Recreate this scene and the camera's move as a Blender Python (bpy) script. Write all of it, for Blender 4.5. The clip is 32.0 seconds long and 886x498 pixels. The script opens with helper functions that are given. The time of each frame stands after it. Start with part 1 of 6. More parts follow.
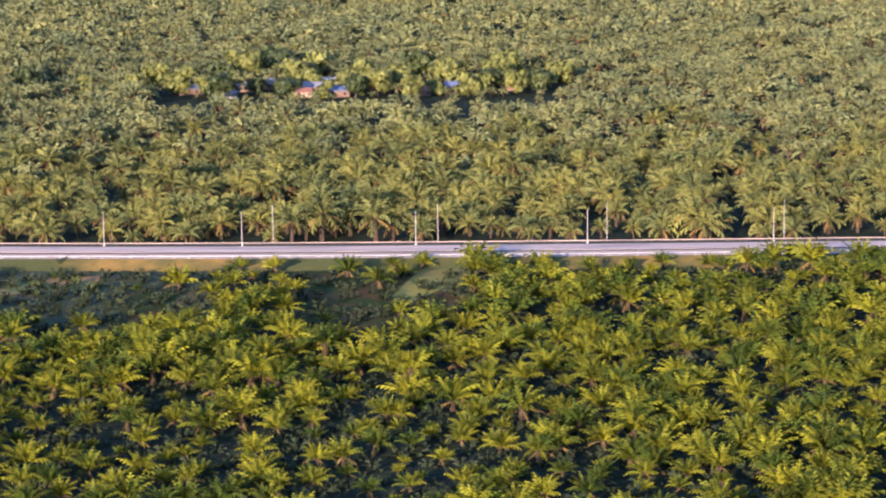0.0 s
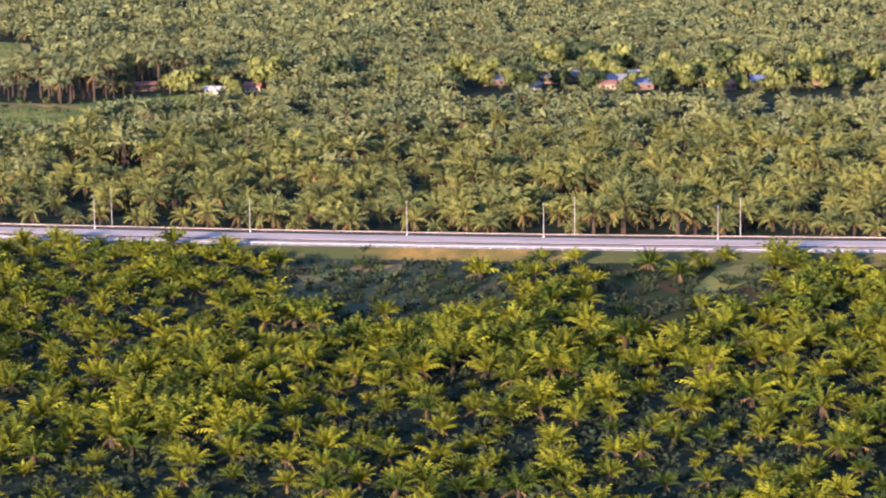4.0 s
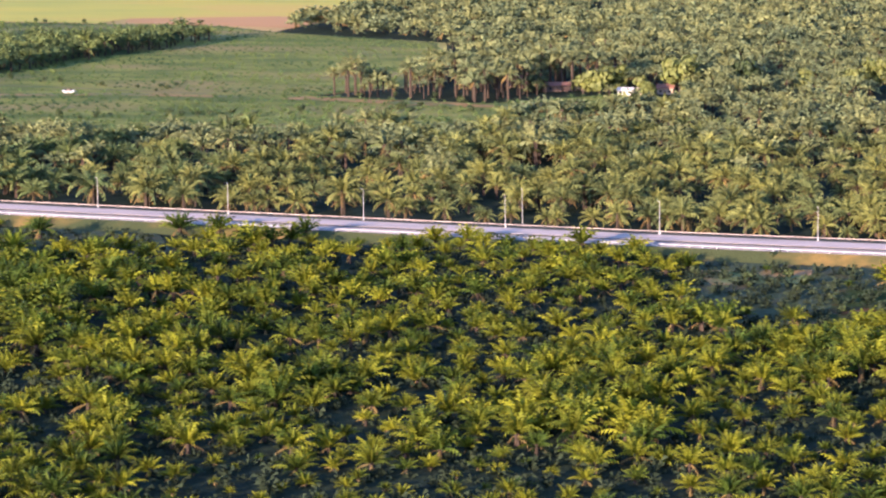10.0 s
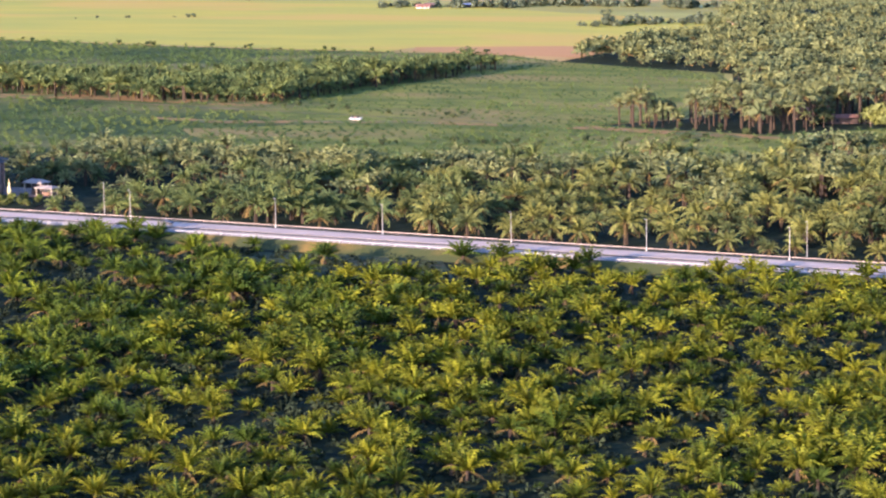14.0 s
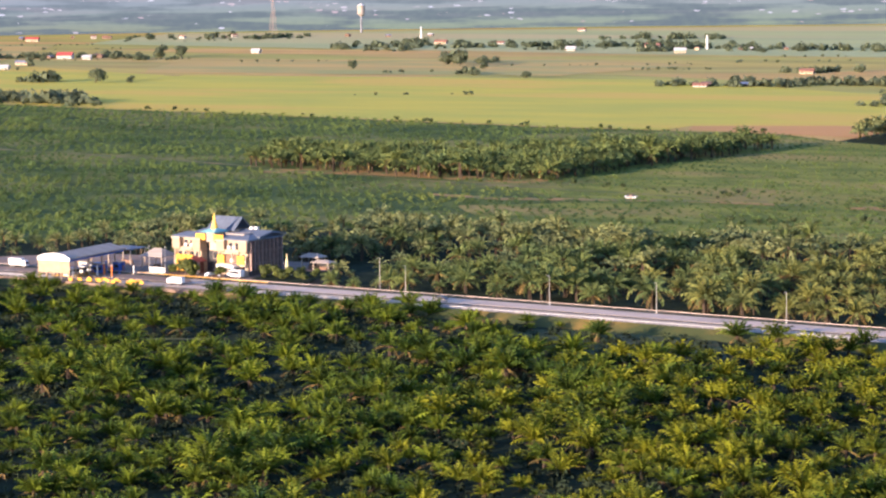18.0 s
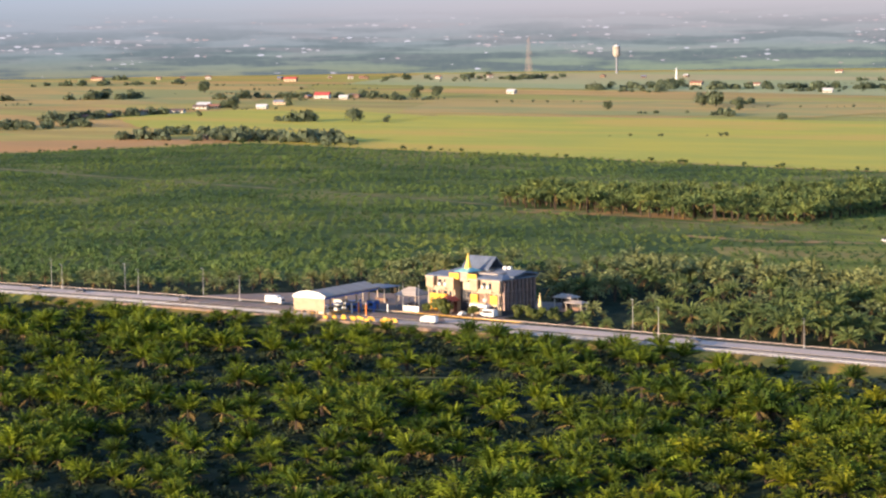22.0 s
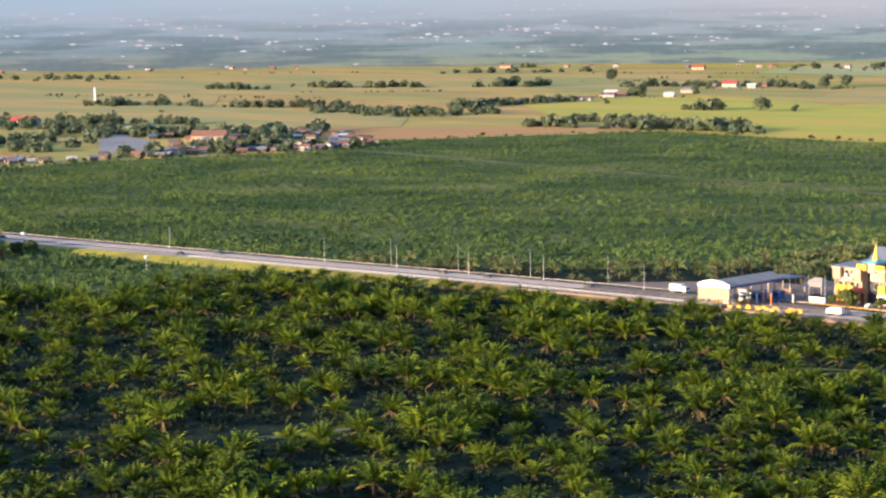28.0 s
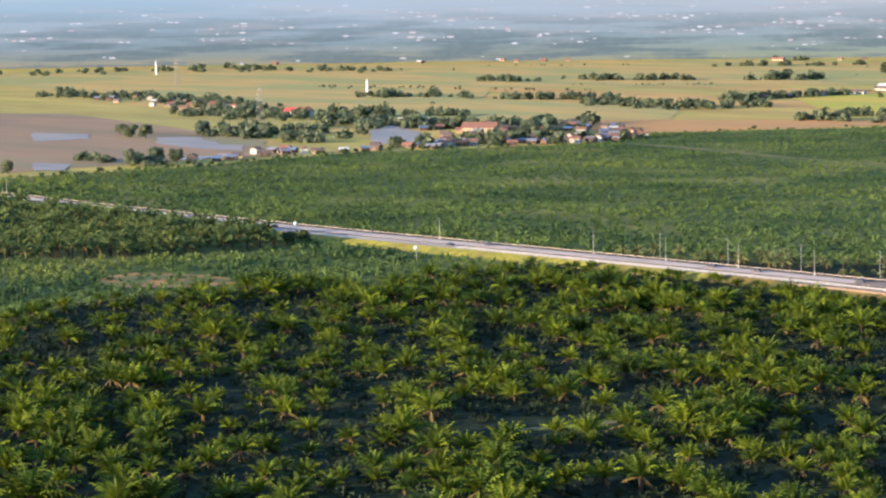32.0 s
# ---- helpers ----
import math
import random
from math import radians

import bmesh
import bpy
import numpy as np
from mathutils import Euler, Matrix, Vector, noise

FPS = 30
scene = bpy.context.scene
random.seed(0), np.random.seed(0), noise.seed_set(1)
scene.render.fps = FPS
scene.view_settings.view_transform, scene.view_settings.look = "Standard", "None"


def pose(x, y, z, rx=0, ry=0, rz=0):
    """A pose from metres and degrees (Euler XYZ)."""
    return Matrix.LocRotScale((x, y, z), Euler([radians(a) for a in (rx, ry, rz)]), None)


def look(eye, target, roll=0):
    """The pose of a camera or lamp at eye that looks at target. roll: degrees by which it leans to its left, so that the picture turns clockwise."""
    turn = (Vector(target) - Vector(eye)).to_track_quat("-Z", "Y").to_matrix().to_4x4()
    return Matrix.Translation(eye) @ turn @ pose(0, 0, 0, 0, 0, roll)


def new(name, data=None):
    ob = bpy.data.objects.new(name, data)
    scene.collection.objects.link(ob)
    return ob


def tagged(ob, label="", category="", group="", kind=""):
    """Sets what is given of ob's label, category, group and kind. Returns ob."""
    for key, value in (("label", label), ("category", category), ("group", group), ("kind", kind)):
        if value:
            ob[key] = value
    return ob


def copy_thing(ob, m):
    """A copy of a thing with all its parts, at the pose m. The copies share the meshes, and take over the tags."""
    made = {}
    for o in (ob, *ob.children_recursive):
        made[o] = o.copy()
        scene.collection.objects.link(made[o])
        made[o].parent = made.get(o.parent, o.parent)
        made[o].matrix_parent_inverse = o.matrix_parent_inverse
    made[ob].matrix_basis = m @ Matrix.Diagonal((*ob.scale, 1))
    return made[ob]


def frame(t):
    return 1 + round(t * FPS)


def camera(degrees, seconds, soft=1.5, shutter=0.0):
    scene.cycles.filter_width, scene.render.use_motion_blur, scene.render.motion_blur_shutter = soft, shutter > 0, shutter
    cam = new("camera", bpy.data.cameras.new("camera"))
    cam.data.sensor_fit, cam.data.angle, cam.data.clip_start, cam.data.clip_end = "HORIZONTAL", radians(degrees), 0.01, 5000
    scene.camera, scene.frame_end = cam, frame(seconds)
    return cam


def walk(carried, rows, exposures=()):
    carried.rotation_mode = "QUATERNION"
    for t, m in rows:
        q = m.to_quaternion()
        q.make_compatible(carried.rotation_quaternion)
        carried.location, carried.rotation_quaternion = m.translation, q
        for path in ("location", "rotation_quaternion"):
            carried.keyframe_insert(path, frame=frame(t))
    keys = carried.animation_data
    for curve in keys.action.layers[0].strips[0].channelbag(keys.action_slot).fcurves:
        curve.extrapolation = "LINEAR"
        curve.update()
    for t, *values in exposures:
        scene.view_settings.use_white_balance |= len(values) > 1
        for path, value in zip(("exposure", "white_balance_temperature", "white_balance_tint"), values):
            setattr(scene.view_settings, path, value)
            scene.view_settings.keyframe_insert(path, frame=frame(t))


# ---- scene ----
# The camera hovers on one spot high over the plantation and turns to its left.
EYE, LEAN = 120.0, 0.752
cam = camera(18.608, 32.0, soft=2.3)
# seconds, yaw, pitch in degrees
ROWS = [
    (0, 0.000, -9.037), (0.5, 0.801, -9.040), (1, 1.605, -9.049), (1.5, 2.404, -9.055), (2, 3.201, -9.063),
    (2.5, 4.004, -9.073), (3, 4.824, -9.085), (3.5, 5.644, -9.104), (5.5, 8.917, -9.160), (6, 9.747, -9.174),
    (6.5, 10.572, -9.182), (7, 11.409, -9.192), (7.5, 12.178, -9.207), (8, 12.868, -9.226), (8.5, 13.498, -9.224),
    (9, 14.064, -9.145), (9.5, 14.626, -9.056), (10, 15.215, -8.972), (10.5, 15.865, -8.880), (11, 16.583, -8.794),
    (11.5, 17.365, -8.696), (12, 18.134, -8.607), (12.5, 18.912, -8.516), (13, 19.695, -8.427), (13.5, 20.477, -8.343),
    (14, 21.255, -8.265), (14.5, 22.031, -8.194), (16.5, 25.061, -7.500), (17, 25.748, -7.198), (17.5, 26.424, -6.885),
    (18, 27.082, -6.544), (18.5, 27.731, -6.191), (19, 28.390, -5.843), (19.5, 29.048, -5.632), (20, 29.731, -5.619),
    (20.5, 30.413, -5.614), (21, 31.094, -5.618), (21.5, 31.771, -5.609), (22, 32.463, -5.615), (22.5, 33.174, -5.622),
    (23, 33.892, -5.621), (23.5, 34.607, -5.631), (24, 35.338, -5.633), (24.5, 36.051, -5.651), (25, 36.774, -5.676),
    (25.5, 37.495, -5.694), (27.5, 40.369, -5.742), (28, 41.075, -5.756), (28.5, 41.794, -5.771), (29, 42.517, -5.784),
    (29.5, 43.236, -5.794), (30, 43.957, -5.813), (30.5, 44.677, -5.820), (31, 45.391, -5.829), (31.5, 46.092, -5.837),
    (32, 46.801, -5.845),
]
EXPOSURES = [(0.0, 1.37, 5250, 34), (13.0, 1.60, 5150, 32), (17.0, 1.41, 5250, 28), (20.0, 1.14, 5650, 20), (24.0, 1.12, 5650, 16), (32.0, 1.40, 5400, 13)]
walk(cam, [(t, pose(0, 0, EYE, 0, 0, yaw) @ pose(0, 0, 0, 90 + pitch, 0, 0) @ pose(0, 0, 0, 0, 0, -LEAN)) for t, yaw, pitch in ROWS], EXPOSURES)

# ---- light ----
SUN_EL, SUN_FROM = 10.3, (-0.38, -0.925)          # low morning sun behind the camera
world = bpy.data.worlds.new("world")
scene.world = world
world.use_nodes = True
wn = world.node_tree.nodes
sky = wn.new("ShaderNodeTexSky")
sky.sky_type, sky.sun_disc = "NISHITA", False
sky.sun_elevation, sky.sun_rotation = radians(SUN_EL), math.atan2(SUN_FROM[0], SUN_FROM[1])
sky.air_density, sky.dust_density, sky.ozone_density = 1.0, 0.8, 2.5
world.node_tree.links.new(sky.outputs[0], wn["Background"].inputs[0])
wn["Background"].inputs[1].default_value = 0.15
sun = new("sun", bpy.data.lights.new("sun", "SUN"))
sun.data.energy, sun.data.angle, sun.data.color = 5.2, radians(0.6), (1.0, 0.73, 0.41)
to_sun = Vector((SUN_FROM[0] * math.cos(radians(SUN_EL)), SUN_FROM[1] * math.cos(radians(SUN_EL)), math.sin(radians(SUN_EL))))
sun.matrix_world = look(to_sun * 300, (0, 0, 0))

# ---- materials ----


def material(name, base, other=None, rough=0.8, scale=0.5, detail=6.0, contrast=(0.35, 0.65), metal=0.0, bump=0.0,
             bump_scale=None, island=0.0, through_light=0.0, spread=0.0, patch=None, patch_scale=0.02, patch_cut=(0.45, 0.6), stretch=None, spec=0.3):
    """A surface of two colours mixed by noise, with large patches of a third, an own tint for each loose piece, and fine relief."""
    m = bpy.data.materials.new(name)
    m.use_nodes = True
    n, l = m.node_tree.nodes, m.node_tree.links
    b = n["Principled BSDF"]
    b.inputs["Roughness"].default_value, b.inputs["Metallic"].default_value = rough, metal
    b.inputs["Specular IOR Level"].default_value = spec
    geo = n.new("ShaderNodeNewGeometry")
    where = geo.outputs["Position"]
    if stretch:
        mp = n.new("ShaderNodeMapping")
        mp.inputs["Scale"].default_value = stretch
        l.new(where, mp.inputs["Vector"])
        where = mp.outputs[0]

    def cloud(s, d, lo, hi):
        tex, ramp = n.new("ShaderNodeTexNoise"), n.new("ShaderNodeMapRange")
        tex.inputs["Scale"].default_value, tex.inputs["Detail"].default_value = s, d
        ramp.inputs["From Min"].default_value, ramp.inputs["From Max"].default_value = lo, hi
        l.new(where, tex.inputs["Vector"])
        l.new(tex.outputs["Fac"], ramp.inputs["Value"])
        return tex, ramp.outputs["Result"]

    def mix(fac, a, c):
        x = n.new("ShaderNodeMix")
        x.data_type = "RGBA"
        l.new(fac, x.inputs["Factor"])
        for socket, v in ((x.inputs["A"], a), (x.inputs["B"], c)):
            if isinstance(v, tuple):
                socket.default_value = (*v, 1)
            else:
                l.new(v, socket)
        return x.outputs["Result"]

    other = other or tuple(c * 0.75 for c in base)
    tex, fac = cloud(scale, detail, *contrast)
    colour = mix(fac, base, other)
    if patch:
        _, pf = cloud(patch_scale, 4.0, *patch_cut)
        colour = mix(pf, colour, patch)
    if island or spread:
        hsv = n.new("ShaderNodeHueSaturation")
        l.new(colour, hsv.inputs["Color"])
        r = n.new("ShaderNodeMapRange")
        info = n.new("ShaderNodeObjectInfo")
        l.new(geo.outputs["Random Per Island"] if island else info.outputs["Random"], r.inputs["Value"])
        a = island or spread
        r.inputs["To Min"].default_value, r.inputs["To Max"].default_value = 1 - a, 1 + a
        l.new(r.outputs["Result"], hsv.inputs["Value"])
        colour = hsv.outputs["Color"]
    l.new(colour, b.inputs["Base Color"])
    if bump:
        bn = n.new("ShaderNodeBump")
        bn.inputs["Strength"].default_value, bn.inputs["Distance"].default_value = 0.8, bump
        t2 = tex
        if bump_scale:
            t2, _ = cloud(bump_scale, 5.0, 0, 1)
        l.new(t2.outputs["Fac"], bn.inputs["Height"])
        l.new(bn.outputs["Normal"], b.inputs["Normal"])
    if through_light:
        tr, ms = n.new("ShaderNodeBsdfTranslucent"), n.new("ShaderNodeMixShader")
        ms.inputs[0].default_value = through_light
        l.new(colour, tr.inputs["Color"])
        l.new(b.outputs[0], ms.inputs[1])
        l.new(tr.outputs[0], ms.inputs[2])
        l.new(ms.outputs[0], n["Material Output"].inputs["Surface"])
    return m


FROND = material("palm_frond", (0.190, 0.192, 0.007), (0.048, 0.074, 0.009), 0.6, 0.09, 3, contrast=(0.38, 0.62), island=0.58, through_light=0.28, spec=0.1)
FROND_GREEN = material("palm_frond_green", (0.136, 0.166, 0.009), (0.040, 0.068, 0.010), 0.6, 0.09, 3, contrast=(0.38, 0.62), island=0.6, through_light=0.28, spec=0.1)
# next two: far fronds, paled and blued in colour for distance haze
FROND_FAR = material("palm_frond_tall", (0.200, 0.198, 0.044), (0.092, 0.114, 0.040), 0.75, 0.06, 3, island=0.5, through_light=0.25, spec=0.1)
FROND_HAZED = material("palm_frond_hazed", (0.196, 0.202, 0.070), (0.112, 0.136, 0.062), 0.8, 0.05, 3, island=0.45, through_light=0.25, spec=0.05)
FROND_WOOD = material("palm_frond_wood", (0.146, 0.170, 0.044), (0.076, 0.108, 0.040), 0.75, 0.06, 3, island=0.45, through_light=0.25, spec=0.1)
FROND_YOUNG = material("palm_frond_young", (0.118, 0.164, 0.044), (0.058, 0.096, 0.034), 0.75, 0.013, 9, contrast=(0.40, 0.60), island=0.38, through_light=0.25, spec=0.1, patch=(0.160, 0.196, 0.046), patch_scale=0.009, patch_cut=(0.52, 0.66))
FROND_DEAD = material("palm_frond_dry", (0.205, 0.130, 0.034), (0.115, 0.085, 0.024), 0.8, 0.3, 3, island=0.5, through_light=0.15)
TRUNK = material("palm_trunk", (0.075, 0.050, 0.030), (0.035, 0.025, 0.018), 0.9, 3.0, 5, bump=0.05)
LEAF = material("broad_leaf", (0.075, 0.095, 0.022), (0.035, 0.055, 0.018), 0.6, 0.15, 4, island=0.4, through_light=0.2)
LEAF_GARDEN = material("garden_leaf", (0.140, 0.155, 0.028), (0.075, 0.095, 0.022), 0.6, 0.2, 4, island=0.4, through_light=0.25)
LEAF_PALE = material("broad_leaf_pale", (0.21, 0.22, 0.045), (0.13, 0.15, 0.035), 0.6, 0.2, 4, island=0.3, through_light=0.25)
# leaves of the field trees, greyed and lightened in colour for distance haze
LEAF_HAZED = material("hazed_hedge_leaf", (0.168, 0.192, 0.100), (0.115, 0.140, 0.080), 0.7, 0.1, 4, island=0.35, through_light=0.5)
BARK = material("bark", (0.12, 0.09, 0.065), (0.06, 0.045, 0.035), 0.9, 2.0, 5, bump=0.04)
# undergrowth, its near-black colour also carrying the shade below the palms
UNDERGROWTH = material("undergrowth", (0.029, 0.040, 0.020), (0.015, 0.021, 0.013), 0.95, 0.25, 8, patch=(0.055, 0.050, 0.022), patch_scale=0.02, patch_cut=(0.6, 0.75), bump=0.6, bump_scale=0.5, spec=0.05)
GRASS = material("verge_grass", (0.30, 0.255, 0.028), (0.16, 0.165, 0.022), 0.9, 0.25, 8, patch=(0.20, 0.17, 0.03), patch_scale=0.028, patch_cut=(0.47, 0.56), bump=0.3, bump_scale=1.0)
DRY_GRASS = material("dry_verge_grass", (0.25, 0.155, 0.032), (0.13, 0.105, 0.022), 0.9, 0.2, 8, patch=(0.062, 0.072, 0.016), patch_scale=0.03, patch_cut=(0.43, 0.53), bump=0.3, bump_scale=1.0)
SOIL = material("laterite_soil", (0.13, 0.066, 0.028), (0.060, 0.046, 0.020), 0.95, 0.15, 8, patch=(0.036, 0.052, 0.013), patch_scale=0.06, patch_cut=(0.38, 0.55), bump=0.3, bump_scale=0.6, spec=0.05)
DARK_GRASS = material("rough_grass", (0.046, 0.062, 0.013), (0.024, 0.036, 0.009), 0.95, 0.3, 8, patch=(0.085, 0.060, 0.019), patch_scale=0.05, patch_cut=(0.52, 0.7), bump=0.3, bump_scale=0.8)
# fern colour takes up the navy shade of the gaps between palms
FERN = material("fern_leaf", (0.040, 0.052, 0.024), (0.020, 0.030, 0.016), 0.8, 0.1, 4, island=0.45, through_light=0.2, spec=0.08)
TRACK_EARTH = material("grassy_track", (0.22, 0.16, 0.065), (0.10, 0.11, 0.035), 0.95, 0.06, 8, patch=(0.08, 0.10, 0.026), patch_scale=0.03, patch_cut=(0.48, 0.6))
ORANGE_SOIL = material("orange_soil", (0.38, 0.20, 0.065), (0.24, 0.155, 0.045), 0.95, 0.08, 8, patch=(0.115, 0.14, 0.033), patch_scale=0.06, patch_cut=(0.47, 0.58))
LOWSCRUB = material("low_scrub", (0.100, 0.128, 0.036), (0.052, 0.080, 0.028), 0.95, 0.03, 10, contrast=(0.40, 0.60), patch=(0.21, 0.195, 0.065), patch_scale=0.012, patch_cut=(0.50, 0.66), bump=0.8, bump_scale=0.25, spec=0.05)
MEADOW = material("rough_meadow", (0.225, 0.228, 0.047), (0.125, 0.150, 0.035), 0.95, 0.05, 10, contrast=(0.40, 0.60), patch=(0.28, 0.215, 0.075), patch_scale=0.016, patch_cut=(0.52, 0.68), bump=0.8, bump_scale=0.25, spec=0.05, stretch=(0.5, 1, 1))
ASPHALT = material("asphalt", (0.44, 0.345, 0.285), (0.30, 0.245, 0.21), 0.8, 0.3, 6, stretch=(0.12, 1.2, 1), patch=(0.54, 0.42, 0.33), patch_scale=0.12, patch_cut=(0.50, 0.64))
# patches stand for wear and for the palms' shadow mottling, painted in
CONCRETE_ROAD = material("concrete_road", (0.66, 0.50, 0.39), (0.46, 0.36, 0.29), 0.85, 0.25, 6, stretch=(0.15, 1.2, 1), patch=(0.32, 0.26, 0.225), patch_scale=0.2, patch_cut=(0.55, 0.68))
MEDIAN = material("median_strip", (0.06, 0.05, 0.035), (0.035, 0.04, 0.02), 0.95, 0.5, 6)
WHITE = material("white_paint", (0.78, 0.76, 0.72), (0.6, 0.57, 0.53), 0.6, 0.8, 4)
STEEL = material("galvanised_steel", (0.48, 0.45, 0.41), (0.36, 0.34, 0.32), 0.5, 1.0, 3, metal=0.2)


def mesh_object(name, verts, faces, mats, index=None, smooth=False):
    """One mesh object from arrays of corners and triangles."""
    me = bpy.data.meshes.new(name)
    verts, faces = np.asarray(verts, np.float32), np.asarray(faces, np.int32)
    me.vertices.add(len(verts))
    me.vertices.foreach_set("co", verts.ravel())
    me.loops.add(faces.size)
    me.loops.foreach_set("vertex_index", faces.ravel())
    me.polygons.add(len(faces))
    me.polygons.foreach_set("loop_start", np.arange(0, faces.size, faces.shape[1], dtype=np.int32))
    for m in mats:
        me.materials.append(m)
    if index is not None:
        me.polygons.foreach_set("material_index", np.asarray(index, np.int32))
    me.polygons.foreach_set("use_smooth", np.full(len(faces), smooth))
    me.update(calc_edges=True)
    return new(name, me)


def part(name, bm, mat, parent, label=""):
    """Links a bmesh as one mesh object under a thing or under a part."""
    me = bpy.data.meshes.new(name)
    bm.to_mesh(me)
    bm.free()
    me.materials.append(mat)
    ob = new(name, me)
    ob.parent = parent
    return tagged(ob, label)


def box(bm, x0, x1, y0, y1, z0, z1, bevel=0.0):
    got = bmesh.ops.create_cube(bm, size=1, matrix=Matrix.Translation(((x0 + x1) / 2, (y0 + y1) / 2, (z0 + z1) / 2)) @ Matrix.Diagonal((x1 - x0, y1 - y0, z1 - z0, 1)))
    if bevel:
        edges = {e for v in got["verts"] for e in v.link_edges}
        bmesh.ops.bevel(bm, geom=list(edges), offset=bevel, segments=1, affect="EDGES")
    return bm


def boxes(*sides, bevel=0.0):
    bm = bmesh.new()
    for s in sides:
        box(bm, *s, bevel=bevel)
    return bm


def tube(bm, x, y, z0, z1, r0, r1=None, sides=8):
    bmesh.ops.create_cone(bm, cap_ends=True, segments=sides, radius1=r0, radius2=r0 if r1 is None else r1, depth=z1 - z0, matrix=Matrix.Translation((x, y, (z0 + z1) / 2)))
    return bm


def tubes(*rods, sides=8):
    bm = bmesh.new()
    for r in rods:
        tube(bm, *r, sides=sides)
    return bm


def empty(name, m, label, category, group=""):
    ob = new(name)
    ob.matrix_basis = m
    ob.empty_display_size = 0.5
    return tagged(ob, label, category, group)


def inside(points, poly):
    """Which plan points lie in a polygon."""
    x, y = points[:, 0], points[:, 1]
    got = np.zeros(len(points), bool)
    for (x0, y0), (x1, y1) in zip(poly, poly[1:] + poly[:1]):
        cross = ((y0 > y) != (y1 > y)) & (x < (x1 - x0) * (y - y0) / (y1 - y0 + 1e-9) + x0)
        got ^= cross
    return got


GROUND = -2.5
ROAD_X = [-1900, -1700, -1300, -1150, -1000, -900, -800, -700, -600, -500, -400, -300, -200, -100, 0, 125, 400, 900]
ROAD_Y = [915, 890, 846, 833, 825, 822, 821, 819, 815, 806, 795, 782, 769, 758, 753, 751, 748, 744]


def road_y(x):
    """The middle of the highway, smoothed between its knots."""
    return sum(np.interp(np.asarray(x, float) + d, ROAD_X, ROAD_Y) for d in (-45, -15, 15, 45)) / 4

# ---- ground ----


from mathutils import geometry

LAID = []


def sheet(name, poly, z, mat, label="", category="field"):
    """A thin patch of land laid on the ground, with a wavering outline."""
    rng = np.random.default_rng(len(name) + int(abs(poly[0][0])))
    LAID.append(name)
    z += 0.006 * len(LAID)
    pts = []
    for (x0, y0), (x1, y1) in zip(poly, poly[1:] + poly[:1]):
        k = max(1, int(math.hypot(x1 - x0, y1 - y0) / 25))
        for i in range(k):
            u = i / k
            j = rng.normal(0, 1.5, 2) if i else (0, 0)
            pts.append((x0 + (x1 - x0) * u + j[0], y0 + (y1 - y0) * u + j[1], z))
    tris = []
    for a, b, c in geometry.tessellate_polygon([[Vector(p) for p in pts]]):
        flat = (pts[b][0] - pts[a][0]) * (pts[c][1] - pts[a][1]) - (pts[b][1] - pts[a][1]) * (pts[c][0] - pts[a][0])
        tris.append((a, b, c) if flat > 0 else (a, c, b))
    me = bpy.data.meshes.new(name)
    me.from_pydata(pts, [], tris)
    me.materials.append(mat)
    return tagged(new(name, me), label, category, kind="structure")


def fill_ramp(node, stops):
    """Sets a colour ramp's stops."""
    el = node.color_ramp.elements
    el[0].position, el[0].color = stops[0][0], (*stops[0][1], 1)
    el[1].position, el[1].color = stops[-1][0], (*stops[-1][1], 1)
    for p, c in stops[1:-1]:
        el.new(p).color = (*c, 1)


